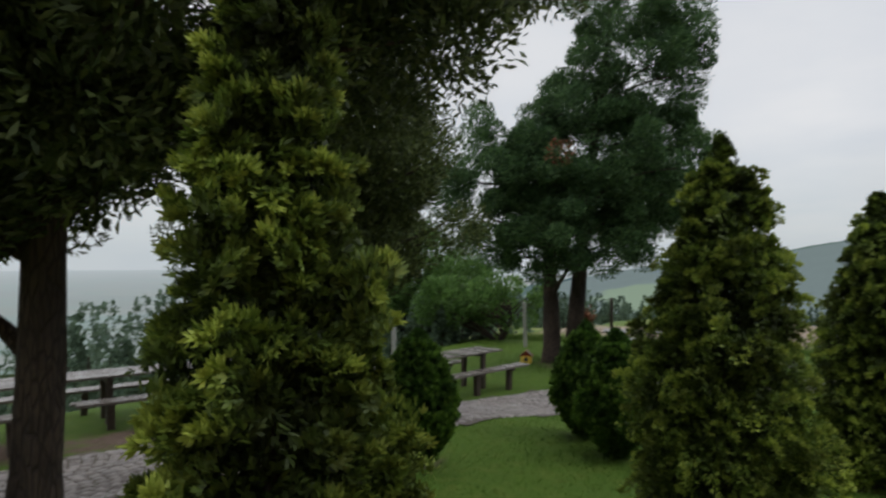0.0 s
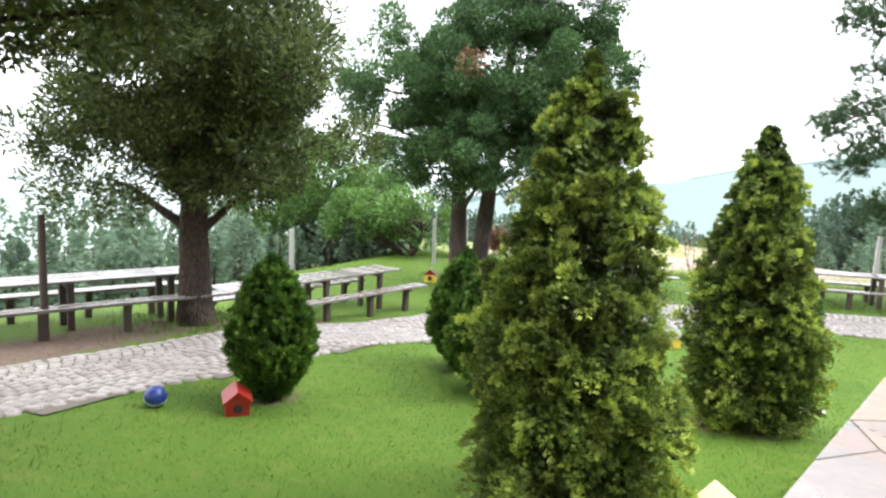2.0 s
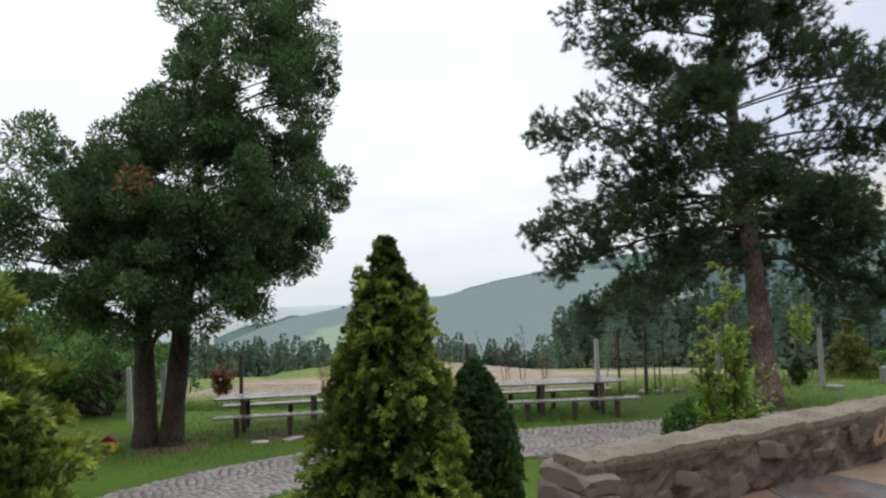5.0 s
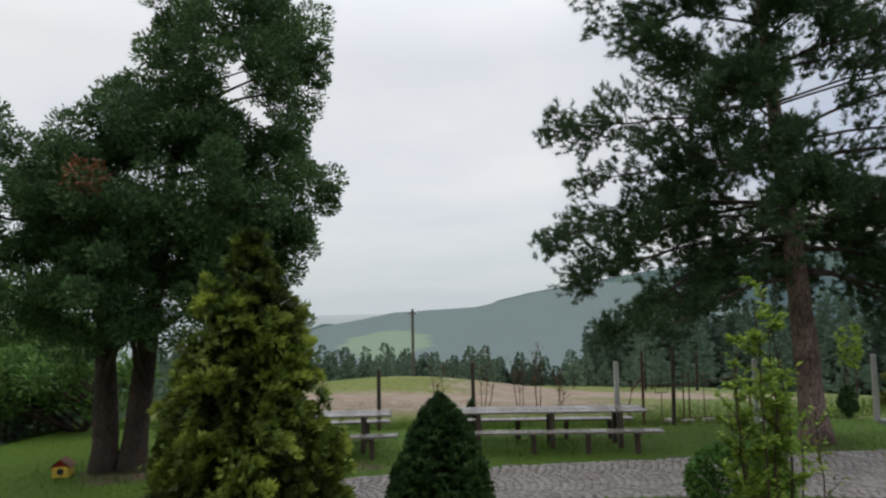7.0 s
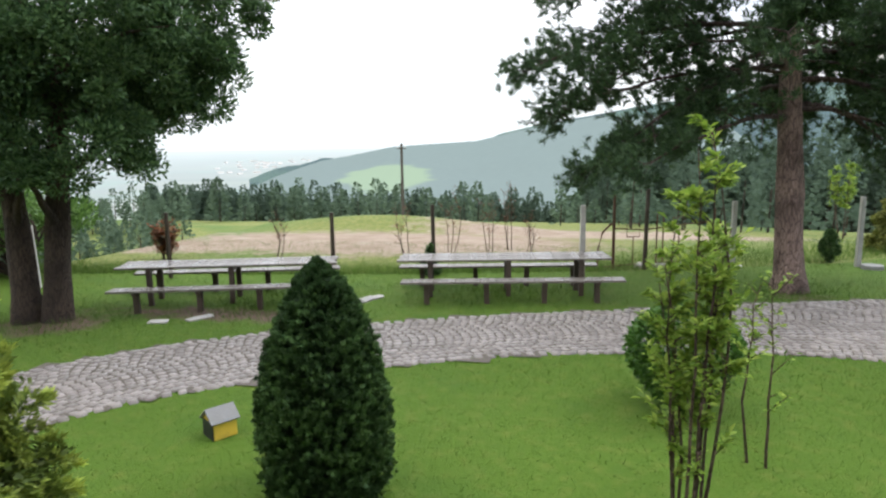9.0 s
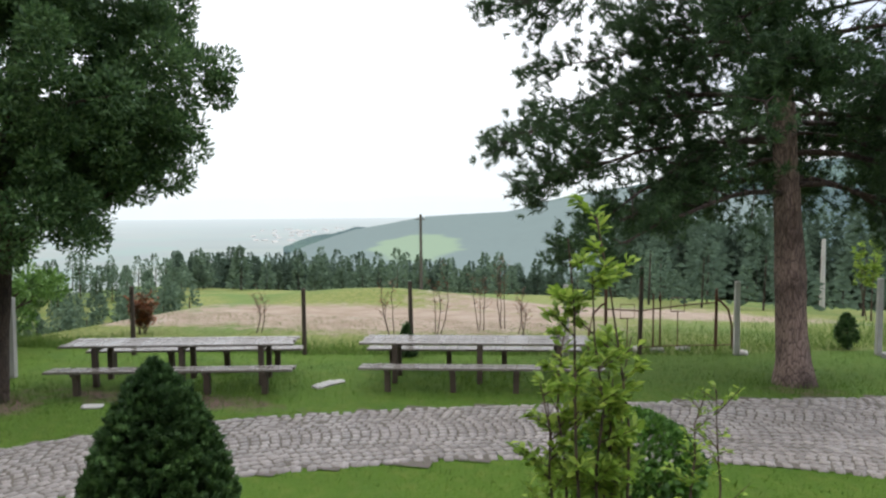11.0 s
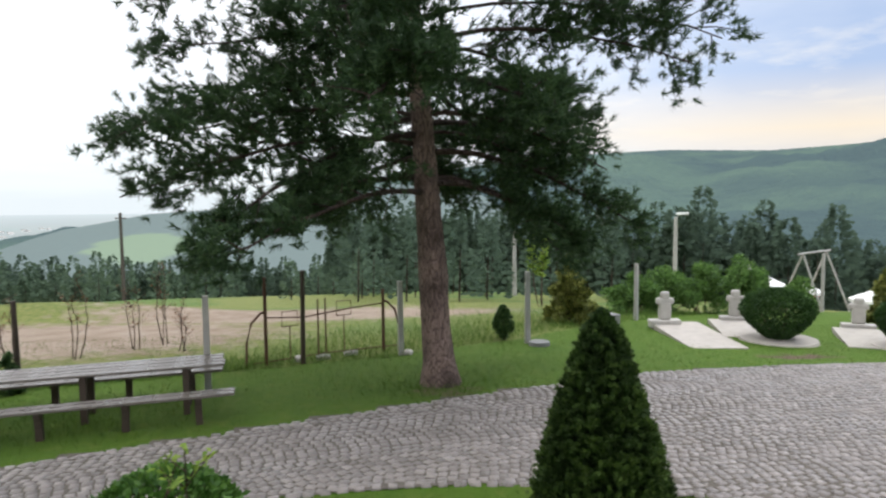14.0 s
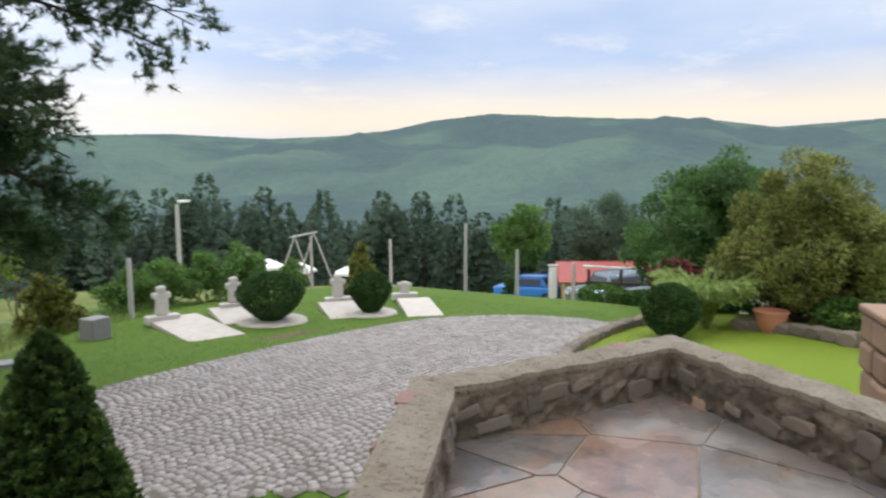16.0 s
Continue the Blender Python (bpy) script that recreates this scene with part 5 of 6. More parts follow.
tagged(part("lamp_column", rod(bmesh.new(), (0, 0, -0.5), (0, 0, -1.0 - gz(13.0, 47.0)), 0.17, 0.11, 12), M_CONCRETE, m=pose(13.0, 47.0, gz(13.0, 47.0))), "grey concrete lamp column among the pines", "pole")


# ---------------------------------------------------------------- memorial garden
def slab_bed(x, y, w, l, ang, label):
    bm = one_box(w, l, 0.16, 0.015, (0, 0, 0.0))
    return tagged(part("stone_slab", bm, M_PALESLAB, m=pose(x, y, gz(x, y) + 0.02, 0, 0, ang)), label, "stone slab", "pale ground slabs")


def stone_marker(x, y, h, ang, label):
    th = thing("stone_marker", pose(x, y, gz(x, y) + 0.08, 0, 0, ang), label, "stone marker", "carved stone markers")
    part("plinth", one_box(0.85, 0.32, 0.22, 0.02, (0, 0, 0.09)), M_MARKER, th)
    bm = one_box(0.34, 0.16, h * 0.62, 0.04, (0, 0, 0.2 + h * 0.31))
    part("shaft", bm, M_MARKER, th)
    bm = one_box(0.50, 0.15, 0.18, 0.05, (0, 0, 0.2 + h * 0.66))
    part("crossarm", bm, M_MARKER, th)
    part("head", one_box(0.26, 0.15, h * 0.30, 0.06, (0, 0, 0.2 + h * 0.84)), M_MARKER, th)


slab_bed(11.15, 19.5, 1.35, 3.3, -8, "pale rectangular slab laid in the lawn")
slab_bed(13.1, 20.6, 1.30, 2.6, -20, "pale slab under a clipped bush")
slab_bed(15.6, 18.9, 1.25, 2.6, -30, "pale slab beside a goblet-shaped bush")
slab_bed(17.35, 17.5, 1.05, 2.9, -38, "narrow pale slab in the lawn")
for x, y, r in ((13.1, 18.9, 0.95), (15.75, 17.85, 0.75)):
    bm = bmesh.new()
    bmesh.ops.create_cone(bm, cap_ends=True, segments=28, radius1=r, radius2=r * 0.96, depth=0.12)
    tagged(part("round_bed", bm, M_PALESLAB, m=pose(x, y, gz(x, y) + 0.02)), "round pale stone bed round a clipped bush", "stone bed", "round stone beds")
stone_marker(11.0, 20.9, 0.80, -8, "small weathered stone cross marker on a plinth")
stone_marker(13.6, 21.7, 0.80, -20, "small carved stone marker behind a slab")
stone_marker(16.4, 20.2, 0.75, -30, "small pale stone marker behind a slab")
stone_marker(18.5, 19.3, 0.40, -38, "low broken stone marker in the grass")
tagged(part("stone_block", one_box(0.52, 0.46, 0.56, 0.03, (0, 0, 0.24)), M_DARKSTONE, m=pose(9.05, 20.2, gz(9.05, 20.2), 0, 0, 18)), "dark grey square stone block with a pale top", "stone block")
tagged(part("millstone", rod(bmesh.new(), (0, 0, -0.04), (0, 0, 0.10), 0.26, 0.24, 20), M_DARKSTONE, m=pose(6.75, 18.6, gz(6.75, 18.6))), "flat round stone lying in the grass", "stone")


def lump(sx, sy, sz, seed):
    bm = bmesh.new()
    bmesh.ops.create_icosphere(bm, subdivisions=2, radius=0.5)
    for v in bm.verts:
        n = noise.noise(v.co * 2.2 + Vector((seed, 0, 0)))
        c = v.co * (1 + 0.35 * n)
        v.co = (max(-0.34, min(0.34, c.x)) * sx * 1.25, max(-0.34, min(0.34, c.y)) * sy * 1.25, max(-0.32, min(0.32, c.z)) * sz * 1.25)
    me = bpy.data.meshes.new("stone")
    bm.to_mesh(me)
    bm.free()
    return me


LUMPS = [lump(1.15, 1.15, 1.15, 3.7 * k) for k in range(7)]
LUMPS_W = [smooth(lump(1.15, 1.15, 1.15, 5.1 * k + 1)) for k in range(3)]
for x, y, s in ((-4.35, 13.0, (0.46, 0.22, 0.07)), (-4.2, 13.25, (0.25, 0.2, 0.06)), (-6.9, 11.25, (0.5, 0.2, 0.05)), (-7.5, 10.9, (0.35, 0.18, 0.05)), (1.7, 18.0, (0.32, 0.16, 0.14)), (2.3, 18.35, (0.32, 0.16, 0.14)),
                (1.2, 17.9, (0.3, 0.2, 0.16)), (3.6, 18.2, (0.28, 0.18, 0.12)), (-2.0, 3.45, (0.10, 0.09, 0.07)), (-1.85, 3.65, (0.12, 0.10, 0.07))):
    me = LUMPS_W[int(rng.integers(3))].copy()
    me.materials.append(M_MARKER)
    ob = part("loose_stone", me, None, m=pose(x, y, gz(x, y) + s[2] * 0.3, 0, 0, rng.uniform(0, 90)) @ Matrix.Diagonal((*s, 1)))
    tagged(ob, "loose pale stone lying in the grass", "stone", "loose pale stones")


# ---------------------------------------------------------------- toys and little houses
def little_house(m, w, d, h, wall, front, roof, label):
    th = thing("little_house", m, label, "birdhouse", "little wooden houses")
    part("wall", one_box(w, d, h, 0.006, (0, 0, h / 2)), wall, th)
    bm = bmesh.new()
    vs = [bm.verts.new(p) for p in ((-w / 2, -d / 2 + 0.002, h), (w / 2, -d / 2 + 0.002, h), (0, -d / 2 + 0.002, h + w * 0.42), (-w / 2, d / 2 - 0.002, h), (w / 2, d / 2 - 0.002, h), (0, d / 2 - 0.002, h + w * 0.42))]
    for f in ((0, 1, 2), (5, 4, 3), (0, 2, 5, 3), (2, 1, 4, 5), (1, 0, 3, 4)):
        bm.faces.new([vs[i] for i in f])
    part("gable", bm, front, th)
    s = math.degrees(math.atan2(w * 0.42, w / 2))
    for k in (-1, 1):
        part("roof_panel", one_box(w * 0.78, d * 1.25, 0.018, 0.004), roof, th, m=pose(k * w * 0.29, 0, h + w * 0.205, 0, k * s, 0))
    part("doorway", rod(bmesh.new(), (0, -d / 2 - 0.004, h * 0.55), (0, -d / 2 + 0.01, h * 0.55), w * 0.2, None, 14), M_BLACK, th)
    return th


little_house(pose(-6.86, -0.42, gz(-6.86, -0.42), 8, 0, 50), 0.22, 0.21, 0.17, M_RED, M_RED, M_RED, "small red toy house leaning at the foot of a thuja")
yellow = little_house(pose(-4.0, 6.95, gz(-4.0, 6.95), 0, 0, -35), 0.26, 0.26, 0.20, M_YELLOW, M_YELLOW, M_DARKSTONE, "small yellow and black wooden house on the lawn")
part("front_board", one_box(0.25, 0.012, 0.19, 0.003, (0, -0.137, 0.097)), M_BLACK, yellow)
little_house(pose(-2.58, -0.42, gz(-2.58, -0.42), 0, 0, 35), 0.27, 0.26, 0.24, M_TEAL, M_TEAL, M_CREAM, "small dark teal wooden house with a cream roof")
little_house(pose(-10.55, 10.3, gz(-10.55, 10.3), 0, 0, 20), 0.30, 0.26, 0.20, M_YELLOW, M_RED, M_DEAD, "small orange wooden house near the juniper")


def toy_ball(x, y, r):
    bm = bmesh.new()
    bmesh.ops.create_uvsphere(bm, u_segments=24, v_segments=16, radius=r)
    th = thing("ball", pose(x, y, gz(x, y) + r * 0.93, 20, 30, 0), "blue play ball with a white band on the lawn", "ball")
    part("skin", bm, M_BLUE, th)
    bm = bmesh.new()
    bmesh.ops.create_cone(bm, cap_ends=False, segments=24, radius1=r * 1.006, radius2=r * 1.006, depth=r * 0.16)
    part("band", bm, M_WHITE, th)
    for p in th.children:
        smooth(p.data)


toy_ball(-7.58, -0.74, 0.105)


# ---------------------------------------------------------------- far side of the garden
def hut(x, y, ang, label):
    z = gz(x, y)
    th = thing("hut", pose(x, y, z, 0, 0, ang) @ Matrix.Scale(0.72, 4), label, "hut")
    part("wall", one_box(6.5, 4.0, 2.4, 0.02, (0, 0, 1.1)), M_PLASTER, th)
    rf = bmesh.new()
    for s in (-1, 1):
        box(rf, 0, 0, 0, 7.3, 2.75, 0.08, 0, pose(0, s * 1.18, 2.75, -s * 27, 0, 0))
    roof = part("roof", rf, M_ROOF, th)
    for k in range(18):
        for s in (-1, 1):
            part("roof_rib", one_box(0.05, 2.75, 0.05), M_ROOF, roof, m=pose(-3.5 + 0.41 * k, s * 1.18 - s * 0.02, 2.81, -s * 27, 0, 0))
    part("chimney", one_box(0.6, 0.6, 2.4, 0.02, (-3.9, -0.6, 1.9)), M_WHITE, th)
    part("chimney_cap", one_box(0.75, 0.75, 0.12, 0.02, (-3.9, -0.6, 3.15)), M_CONCRETE, th)
    w = part("window", one_box(1.1, 0.08, 0.9, 0.01, (-1.0, -2.0, 1.4)), M_WHITE, th)
    part("pane", one_box(0.9, 0.02, 0.7, 0, (-1.0, -2.06, 1.4)), M_DARKGLASS, w)
    part("door", one_box(0.9, 0.08, 2.0, 0.01, (1.3, -2.0, 1.0)), M_POSTWOOD, th)
    return th


hut(35.6, 21.2, -52, "small ochre hut with a red sheet roof")


def parked_car(m, paint, label):
    th = thing("car", m, label, "car", "parked cars")
    bm = one_box(4.1, 1.7, 0.62, 0.14, (0, 0, 0.62))
    part("body", bm, paint, th)
    bm = one_box(2.3, 1.5, 0.55, 0.02, (-0.15, 0, 1.18))
    for v in bm.verts:
        if v.co.z > 1.2:
            v.co.x = v.co.x * 0.72 - 0.03
            v.co.y *= 0.86
    bmesh.ops.bevel(bm, geom=bm.edges[:], offset=0.05, segments=2, affect="EDGES")
    cabin = part("cabin", bm, paint, th)
    for s in (-1, 1):
        part("side_window", one_box(1.55, 0.03, 0.32, 0.01), M_DARKGLASS, cabin, m=pose(-0.15, s * 0.735, 1.18, s * 11, 0, 0))
    for s in (-1, 1):
        part("windscreen", one_box(0.03, 1.25, 0.42, 0.01), M_DARKGLASS, cabin, m=pose(-0.15 + s * 1.0, 0, 1.18, 0, -s * 32, 0))
    for x in (-1.3, 1.3):
        for y in (-0.78, 0.78):
            wh = part("wheel", rod(bmesh.new(), (x, y - 0.1, 0.31), (x, y + 0.1, 0.31), 0.31, None, 20), M_TYRE, th)
            part("rim", rod(bmesh.new(), (x, y - 0.105, 0.31), (x, y + 0.105, 0.31), 0.19, None, 16), M_CARPAINT, wh)
    for y in (-0.6, 0.6):
        part("headlight", one_box(0.06, 0.3, 0.14, 0.02, (2.03, y, 0.72)), M_WHITE, th)
    return th


for x, y, a, p, l in ((29.0, 17.0, 150, M_CARPAINT, "silver grey car parked below the garden"), (34.5, 25.2, 100, M_CARBLUE, "bright blue car parked near the hut"), (29.0, 11.8, 20, M_WHITE, "white car half hidden behind the border")):
    parked_car(pose(x, y, gz(x, y), 0, 3, a), p, l)


def parasol(x, y):
    th = thing("parasol", pose(x, y, gz(x, y)), "white canvas parasol on a green pole", "parasol", "parasols")
    part("pole", rod(bmesh.new(), (0, 0, 0), (0, 0, 2.5), 0.035, None, 10), M_GREENPAINT, th)
    bm = bmesh.new()
    bmesh.ops.create_cone(bm, cap_ends=False, segments=8, radius1=1.15, radius2=0.05, depth=0.5, matrix=Matrix.Translation((0, 0, 2.28)))
    bmesh.ops.create_cone(bm, cap_ends=False, segments=8, radius1=1.15, radius2=1.15, depth=0.18, matrix=Matrix.Translation((0, 0, 1.94)))
    part("canopy", bm, M_CANVAS, th)
    part("base", rod(bmesh.new(), (0, 0, 0), (0, 0, 0.12), 0.35, 0.3, 16), M_CONCRETE, th)


for x, y in ((28.2, 42.2), (30.6, 42.0), (33.2, 39.6)):
    parasol(x, y)


def swing_frame(x, y, ang):
    th = thing("swing_frame", pose(x, y, gz(x, y), 0, 0, ang), "pale timber swing frame in the playground", "swing")
    for s in (-1, 1):
        for k in (-1, 1):
            part("leg", rod(bmesh.new(), (s * 1.25, k * 1.0, -0.1), (s * 1.1, 0, 2.55), 0.045, None, 8), M_CONCRETE, th)
    part("beam", rod(bmesh.new(), (-1.5, 0, 2.55), (1.5, 0, 2.55), 0.05, None, 8), M_CONCRETE, th)
    for s in (-0.5, 0.3):
        part("rope", rod(bmesh.new(), (s, 0, 0.6), (s, 0, 2.5), 0.012, None, 6), M_POSTWOOD, th)
    part("swing_seat", one_box(0.95, 0.22, 0.05, 0.01, (-0.1, 0, 0.58)), M_RED, th)


swing_frame(22.3, 30.0, 30)


def timber_shelter(x, y, ang):
    th = thing("timber_rail", pose(x, y, gz(x, y), 0, 0, ang), "dark timber rail with a pale top board", "rail")
    for s in (-1.3, 0, 1.3):
        part("post", timber(0.1, 0.1, 1.5), M_POSTWOOD, th, m=pose(s, 0, 0.7))
    part("top_board", timber(3.0, 0.16, 0.07), M_WHITE, th, m=pose(0, 0, 1.47, 0, 4, 0))
    part("lower_rail", timber(2.9, 0.06, 0.12), M_POSTWOOD, th, m=pose(0, 0, 0.85, 0, 4, 0))


timber_shelter(26.6, 15.6, -40)


def clay_pot(x, y, r, h):
    bm = bmesh.new()
    prof = [(0.62, 0), (0.8, 0.3), (0.98, 0.75), (1.0, 0.9), (1.1, 0.92), (1.1, 1.0), (0.95, 1.0), (0.9, 0.85)]
    rings = [[bm.verts.new((r * a * math.cos(k * math.tau / 20), r * a * math.sin(k * math.tau / 20), h * b)) for k in range(20)] for a, b in prof]
    for A, B in zip(rings[:-1], rings[1:]):
        for k in range(20):
            bm.faces.new((A[k], A[(k + 1) % 20], B[(k + 1) % 20], B[k]))
    bm.faces.new(rings[0][::-1])
    bm.faces.new(rings[-1])
    return tagged(part("clay_pot", bm, M_TERRACOTTA, m=pose(x, y, gz(x, y))), "terracotta clay pot on the stone border", "pot")


clay_pot(19.5, 8.15, 0.36, 0.5)


def village_house():
    th = thing("house", pose(0, 0, 0), "tiny pale house in the far village", "house", "village houses")
    part("wall", one_box(14, 11, 7, 0, (0, 0, 3)), M_WHITE, th)
    bm = bmesh.new()
    for s in (-1, 1):
        box(bm, 0, 0, 0, 15.5, 7.2, 0.4, 0, pose(0, s * 3.1, 8.0, -s * 28, 0, 0))
    part("roof", bm, M_CONCRETE, th)
    return th


first = village_house()
first.matrix_basis = pose(-760, 1780, -109, 0, 0, 20)
for k in range(44):
    a, r = radians(rng.uniform(-30.5, -22.0)), rng.uniform(1900, 2900)
    copy_thing(first, pose(r * math.sin(a), r * math.cos(a), -109.5, 0, 0, rng.uniform(0, 90)))


# ---------------------------------------------------------------- raised lawn border and pillar
def stone_row(name, line, w, h, mat, label, step=0.34):
    th = tagged(new(name), label, "stone edging", kind="structure")
    pts = resample(line, step)
    for k, (a, b) in enumerate(zip(pts[:-1], pts[1:])):
        ang = math.degrees(math.atan2(b[1] - a[1], b[0] - a[0]))
        me = LUMPS[k % 7]
        if not me.materials:
            me.materials.append(M_RUBBLE)
        c = (a + b) / 2
        ob = part("edge_stone", me, None, th, m=pose(c[0], c[1], gz(c[0], c[1]) + h * 0.35, rng.uniform(-5, 5), 0, ang + rng.uniform(-8, 8)) @ Matrix.Diagonal((step * 1.15 * rng.uniform(0.9, 1.15), w * rng.uniform(0.85, 1.2), h * rng.uniform(0.8, 1.25), 1)))
    return th


stone_row("stone_edging", [(10.6, 8.6), (14.8, 10.85), (19.0, 11.35), (19.6, 10.6)], 0.26, 0.26, M_RUBBLE, "low rough stone edging round the raised lawn")
stone_row("stone_edging", [(19.6, 9.0), (19.4, 7.4), (18.2, 5.8), (17.5, 3.0)], 0.35, 0.34, M_RUBBLE, "rough stone border behind the raised lawn", 0.45)


def pillar(x, y, z0, z1, ang):
    th = tagged(new("stone_pillar"), "squat pillar of reddish ochre stone blocks", "pillar")
    th.matrix_basis = pose(x, y, z0, 0, 0, ang)
    n = int((z1 - z0) / 0.2)
    hh = (z1 - z0) / n
    for k in range(n):
        for s in (-1, 1):
            for q in (-1, 1):
                me = one_box(0.27 * rng.uniform(0.94, 1.05), 0.27 * rng.uniform(0.94, 1.05), hh * 0.93, 0.03)
                part("block", me, M_OCHRE, th, m=pose(s * 0.135 * (1 + 0.05 * rng.standard_normal()), q * 0.135, hh * (k + 0.5), 0, 0, rng.uniform(-3, 3)))
    part("cap", one_box(0.58, 0.58, 0.06, 0.02, (0, 0, z1 - z0 + 0.03)), M_OCHRE, th)
    return th


pillar(8.58, 4.16, -1.75, 0.56, 25)


# ---------------------------------------------------------------- parapet
def parapet():
    th = tagged(new("wall_parapet"), "low rubble parapet wall with a pale mortar coping", "wall", kind="structure")
    inn, out = np.array(PAR_IN), PAR_OUT
    H = 0.34
    for k in range(3):
        a, b, c, d = inn[k], inn[k + 1], out[k + 1], out[k]
        L = np.linalg.norm(b - a)
        n = max(2, int(L / 0.05))
        bm = bmesh.new()
        rows = []
        for i in range(n + 1):
            t = i / n
            p, q = a + (b - a) * t, d + (c - d) * t
            ring = []
            for w, z in ((0, -1.85), (0, -0.02), (0, 0.03), (0, 0.08), (0, 0.13), (0, 0.18), (0, 0.23), (0.02, H - 0.06), (0.98, H - 0.06), (1, 0.1), (1, -0.9), (1, -1.85)):
                r = p + (q - p) * w
                s = 0.034 * noise.noise(Vector((r[0] * 5, r[1] * 5, z * 6))) + 0.030 * noise.noise(Vector((r[0] * 17, r[1] * 17, z * 15)))
                nv = unit((q - p)[None])[0]
                ring.append(bm.verts.new((r[0] + nv[0] * s, r[1] + nv[1] * s, z)))
            rows.append(ring)
        for A, B in zip(rows[:-1], rows[1:]):
            for j in range(len(A) - 1):
                bm.faces.new((A[j], B[j], B[j + 1], A[j + 1]))
        bm.faces.new(rows[0])
        bm.faces.new(rows[-1][::-1])
        bmesh.ops.recalc_face_normals(bm, faces=bm.faces)
        part("core", bm, M_MORTAR, th)
        # coping with a ragged edge
        bm = bmesh.new()
        rows = []
        for i in range(n + 1):
            t = i / n
            p, q = a + (b - a) * t, d + (c - d) * t
            ring = []
            e0 = -0.012 + 0.035 * noise.noise(Vector((p[0] * 4, p[1] * 4, 3))) + 0.02 * noise.noise(Vector((p[0] * 15, p[1] * 15, 3)))
            e1 = 1.03 + 0.04 * noise.noise(Vector((p[0] * 4, p[1] * 4, 9)))
            for w, z in ((e0 + 0.04, H - 0.075), (e0, H - 0.03), (e0 + 0.015, H + 0.005), (0.3, H + 0.012), (0.7, H + 0.012), (e1 - 0.015, H + 0.002), (e1, H - 0.03), (e1 - 0.04, H - 0.075)):
                r = p + (q - p) * w
                ring.append(bm.verts.new((r[0], r[1], z + 0.016 * noise.noise(Vector((r[0] * 6, r[1] * 6, 0))) + 0.012 * noise.noise(Vector((r[0] * 22, r[1] * 22, 0))))))
            rows.append(ring)
        for A, B in zip(rows[:-1], rows[1:]):
            for j in range(len(A)):
                bm.faces.new((A[j], B[j], B[(j + 1) % len(A)], A[(j + 1) % len(A)]))
        bm.faces.new(rows[0])
        bm.faces.new(rows[-1][::-1])
        bmesh.ops.recalc_face_normals(bm, faces=bm.faces)
        cp = part("coping", bm, M_COPING, th)
        # stones set into both faces
        ang = math.degrees(math.atan2(*(b - a)[::-1]))
        for face, (u, v, zr) in enumerate(((a, b, (0.02, 0.26)), (d, c, (-1.6, 0.25)))):
            count = int(L * ((3.5, 5.0, 4.0)[k] if face == 0 else 5))
            for i in range(count):
                t = (i + rng.uniform(0.1, 0.9)) / count
                p = u + (v - u) * t
                mat = M_RUBBLE if rng.uniform() < (0.9, 0.93, 0.6)[k] else (M_OCHRE if rng.uniform() < 0.6 else M_REDSTONE)
                me = STONES[mat.name][int(rng.integers(7))]
                sx, sz = (rng.uniform(0.08, 0.26), rng.uniform(0.06, 0.15)) if face == 0 else (rng.uniform(0.16, 0.46), rng.uniform(0.08, 0.17))
                part("stone", me, None, th, m=pose(p[0], p[1], rng.uniform(*zr) * (1 if face else 0.85) + 0.01, rng.uniform(-9, 9), rng.uniform(-16, 16), ang + rng.uniform(-9, 9)) @ Matrix.Diagonal((sx, 0.028 if face == 0 else 0.045, sz, 1)))
    # worn end with an orange foot stone, and stones lying in the coping
    e, f = np.array(PAR_IN[0]), PAR_OUT[0]
    m = (e + f) / 2
    part("foot_stone", STONES[M_REDSTONE.name][1], None, th, "orange-red foot stone", m=pose(e[0] + 0.08, e[1] - 0.03, 0.07, 0, 0, 30) @ Matrix.Diagonal((0.26, 0.2, 0.2, 1)))
    wall_way = unit((np.array(PAR_IN[1]) - e)[None])[0]
    across = unit((f - e)[None])[0]
    wd = np.linalg.norm(f - e)
    for u, z, sx, sy, sz, mat in ((0.12, 0.10, 0.30, 0.26, 0.20, M_RUBBLE), (0.5, 0.08, 0.30, 0.24, 0.17, M_RUBBLE), (0.86, 0.11, 0.26, 0.25, 0.21, M_RUBBLE), (0.3, 0.235, 0.34, 0.24, 0.10, M_RUBBLE), (0.72, 0.24, 0.36, 0.26, 0.11, M_RUBBLE)):
        p = e + across * wd * u + wall_way * rng.uniform(0.03, 0.09)
        part("end_block", STONES[mat.name][int(rng.integers(7))], None, th, m=pose(p[0], p[1], z, rng.uniform(-4, 4), rng.uniform(-4, 4), math.degrees(math.atan2(across[1], across[0])) + rng.uniform(-9, 9)) @ Matrix.Diagonal((sx, sy, sz, 1)))
    for k, (q, mat, sx, sy) in enumerate(((np.array([5.62, 6.10]), M_REDSTONE, 0.28, 0.26), 
                                          (np.array([7.4, 5.75]), M_REDSTONE, 0.24, 0.2))):
        part("coping_stone", STONES[mat.name][k % 7], None, th, m=pose(q[0], q[1], 0.338, 0, 0, 34 + 25 * k) @ Matrix.Diagonal((sx * 0.8, sy * 0.8, 0.032, 1)))


STONES = {}
for mat in (M_RUBBLE, M_OCHRE, M_REDSTONE):
    STONES[mat.name] = []
    for me in LUMPS:
        c = me.copy()
        c.materials.clear()
        c.materials.append(mat)
        STONES[mat.name].append(c)
parapet()


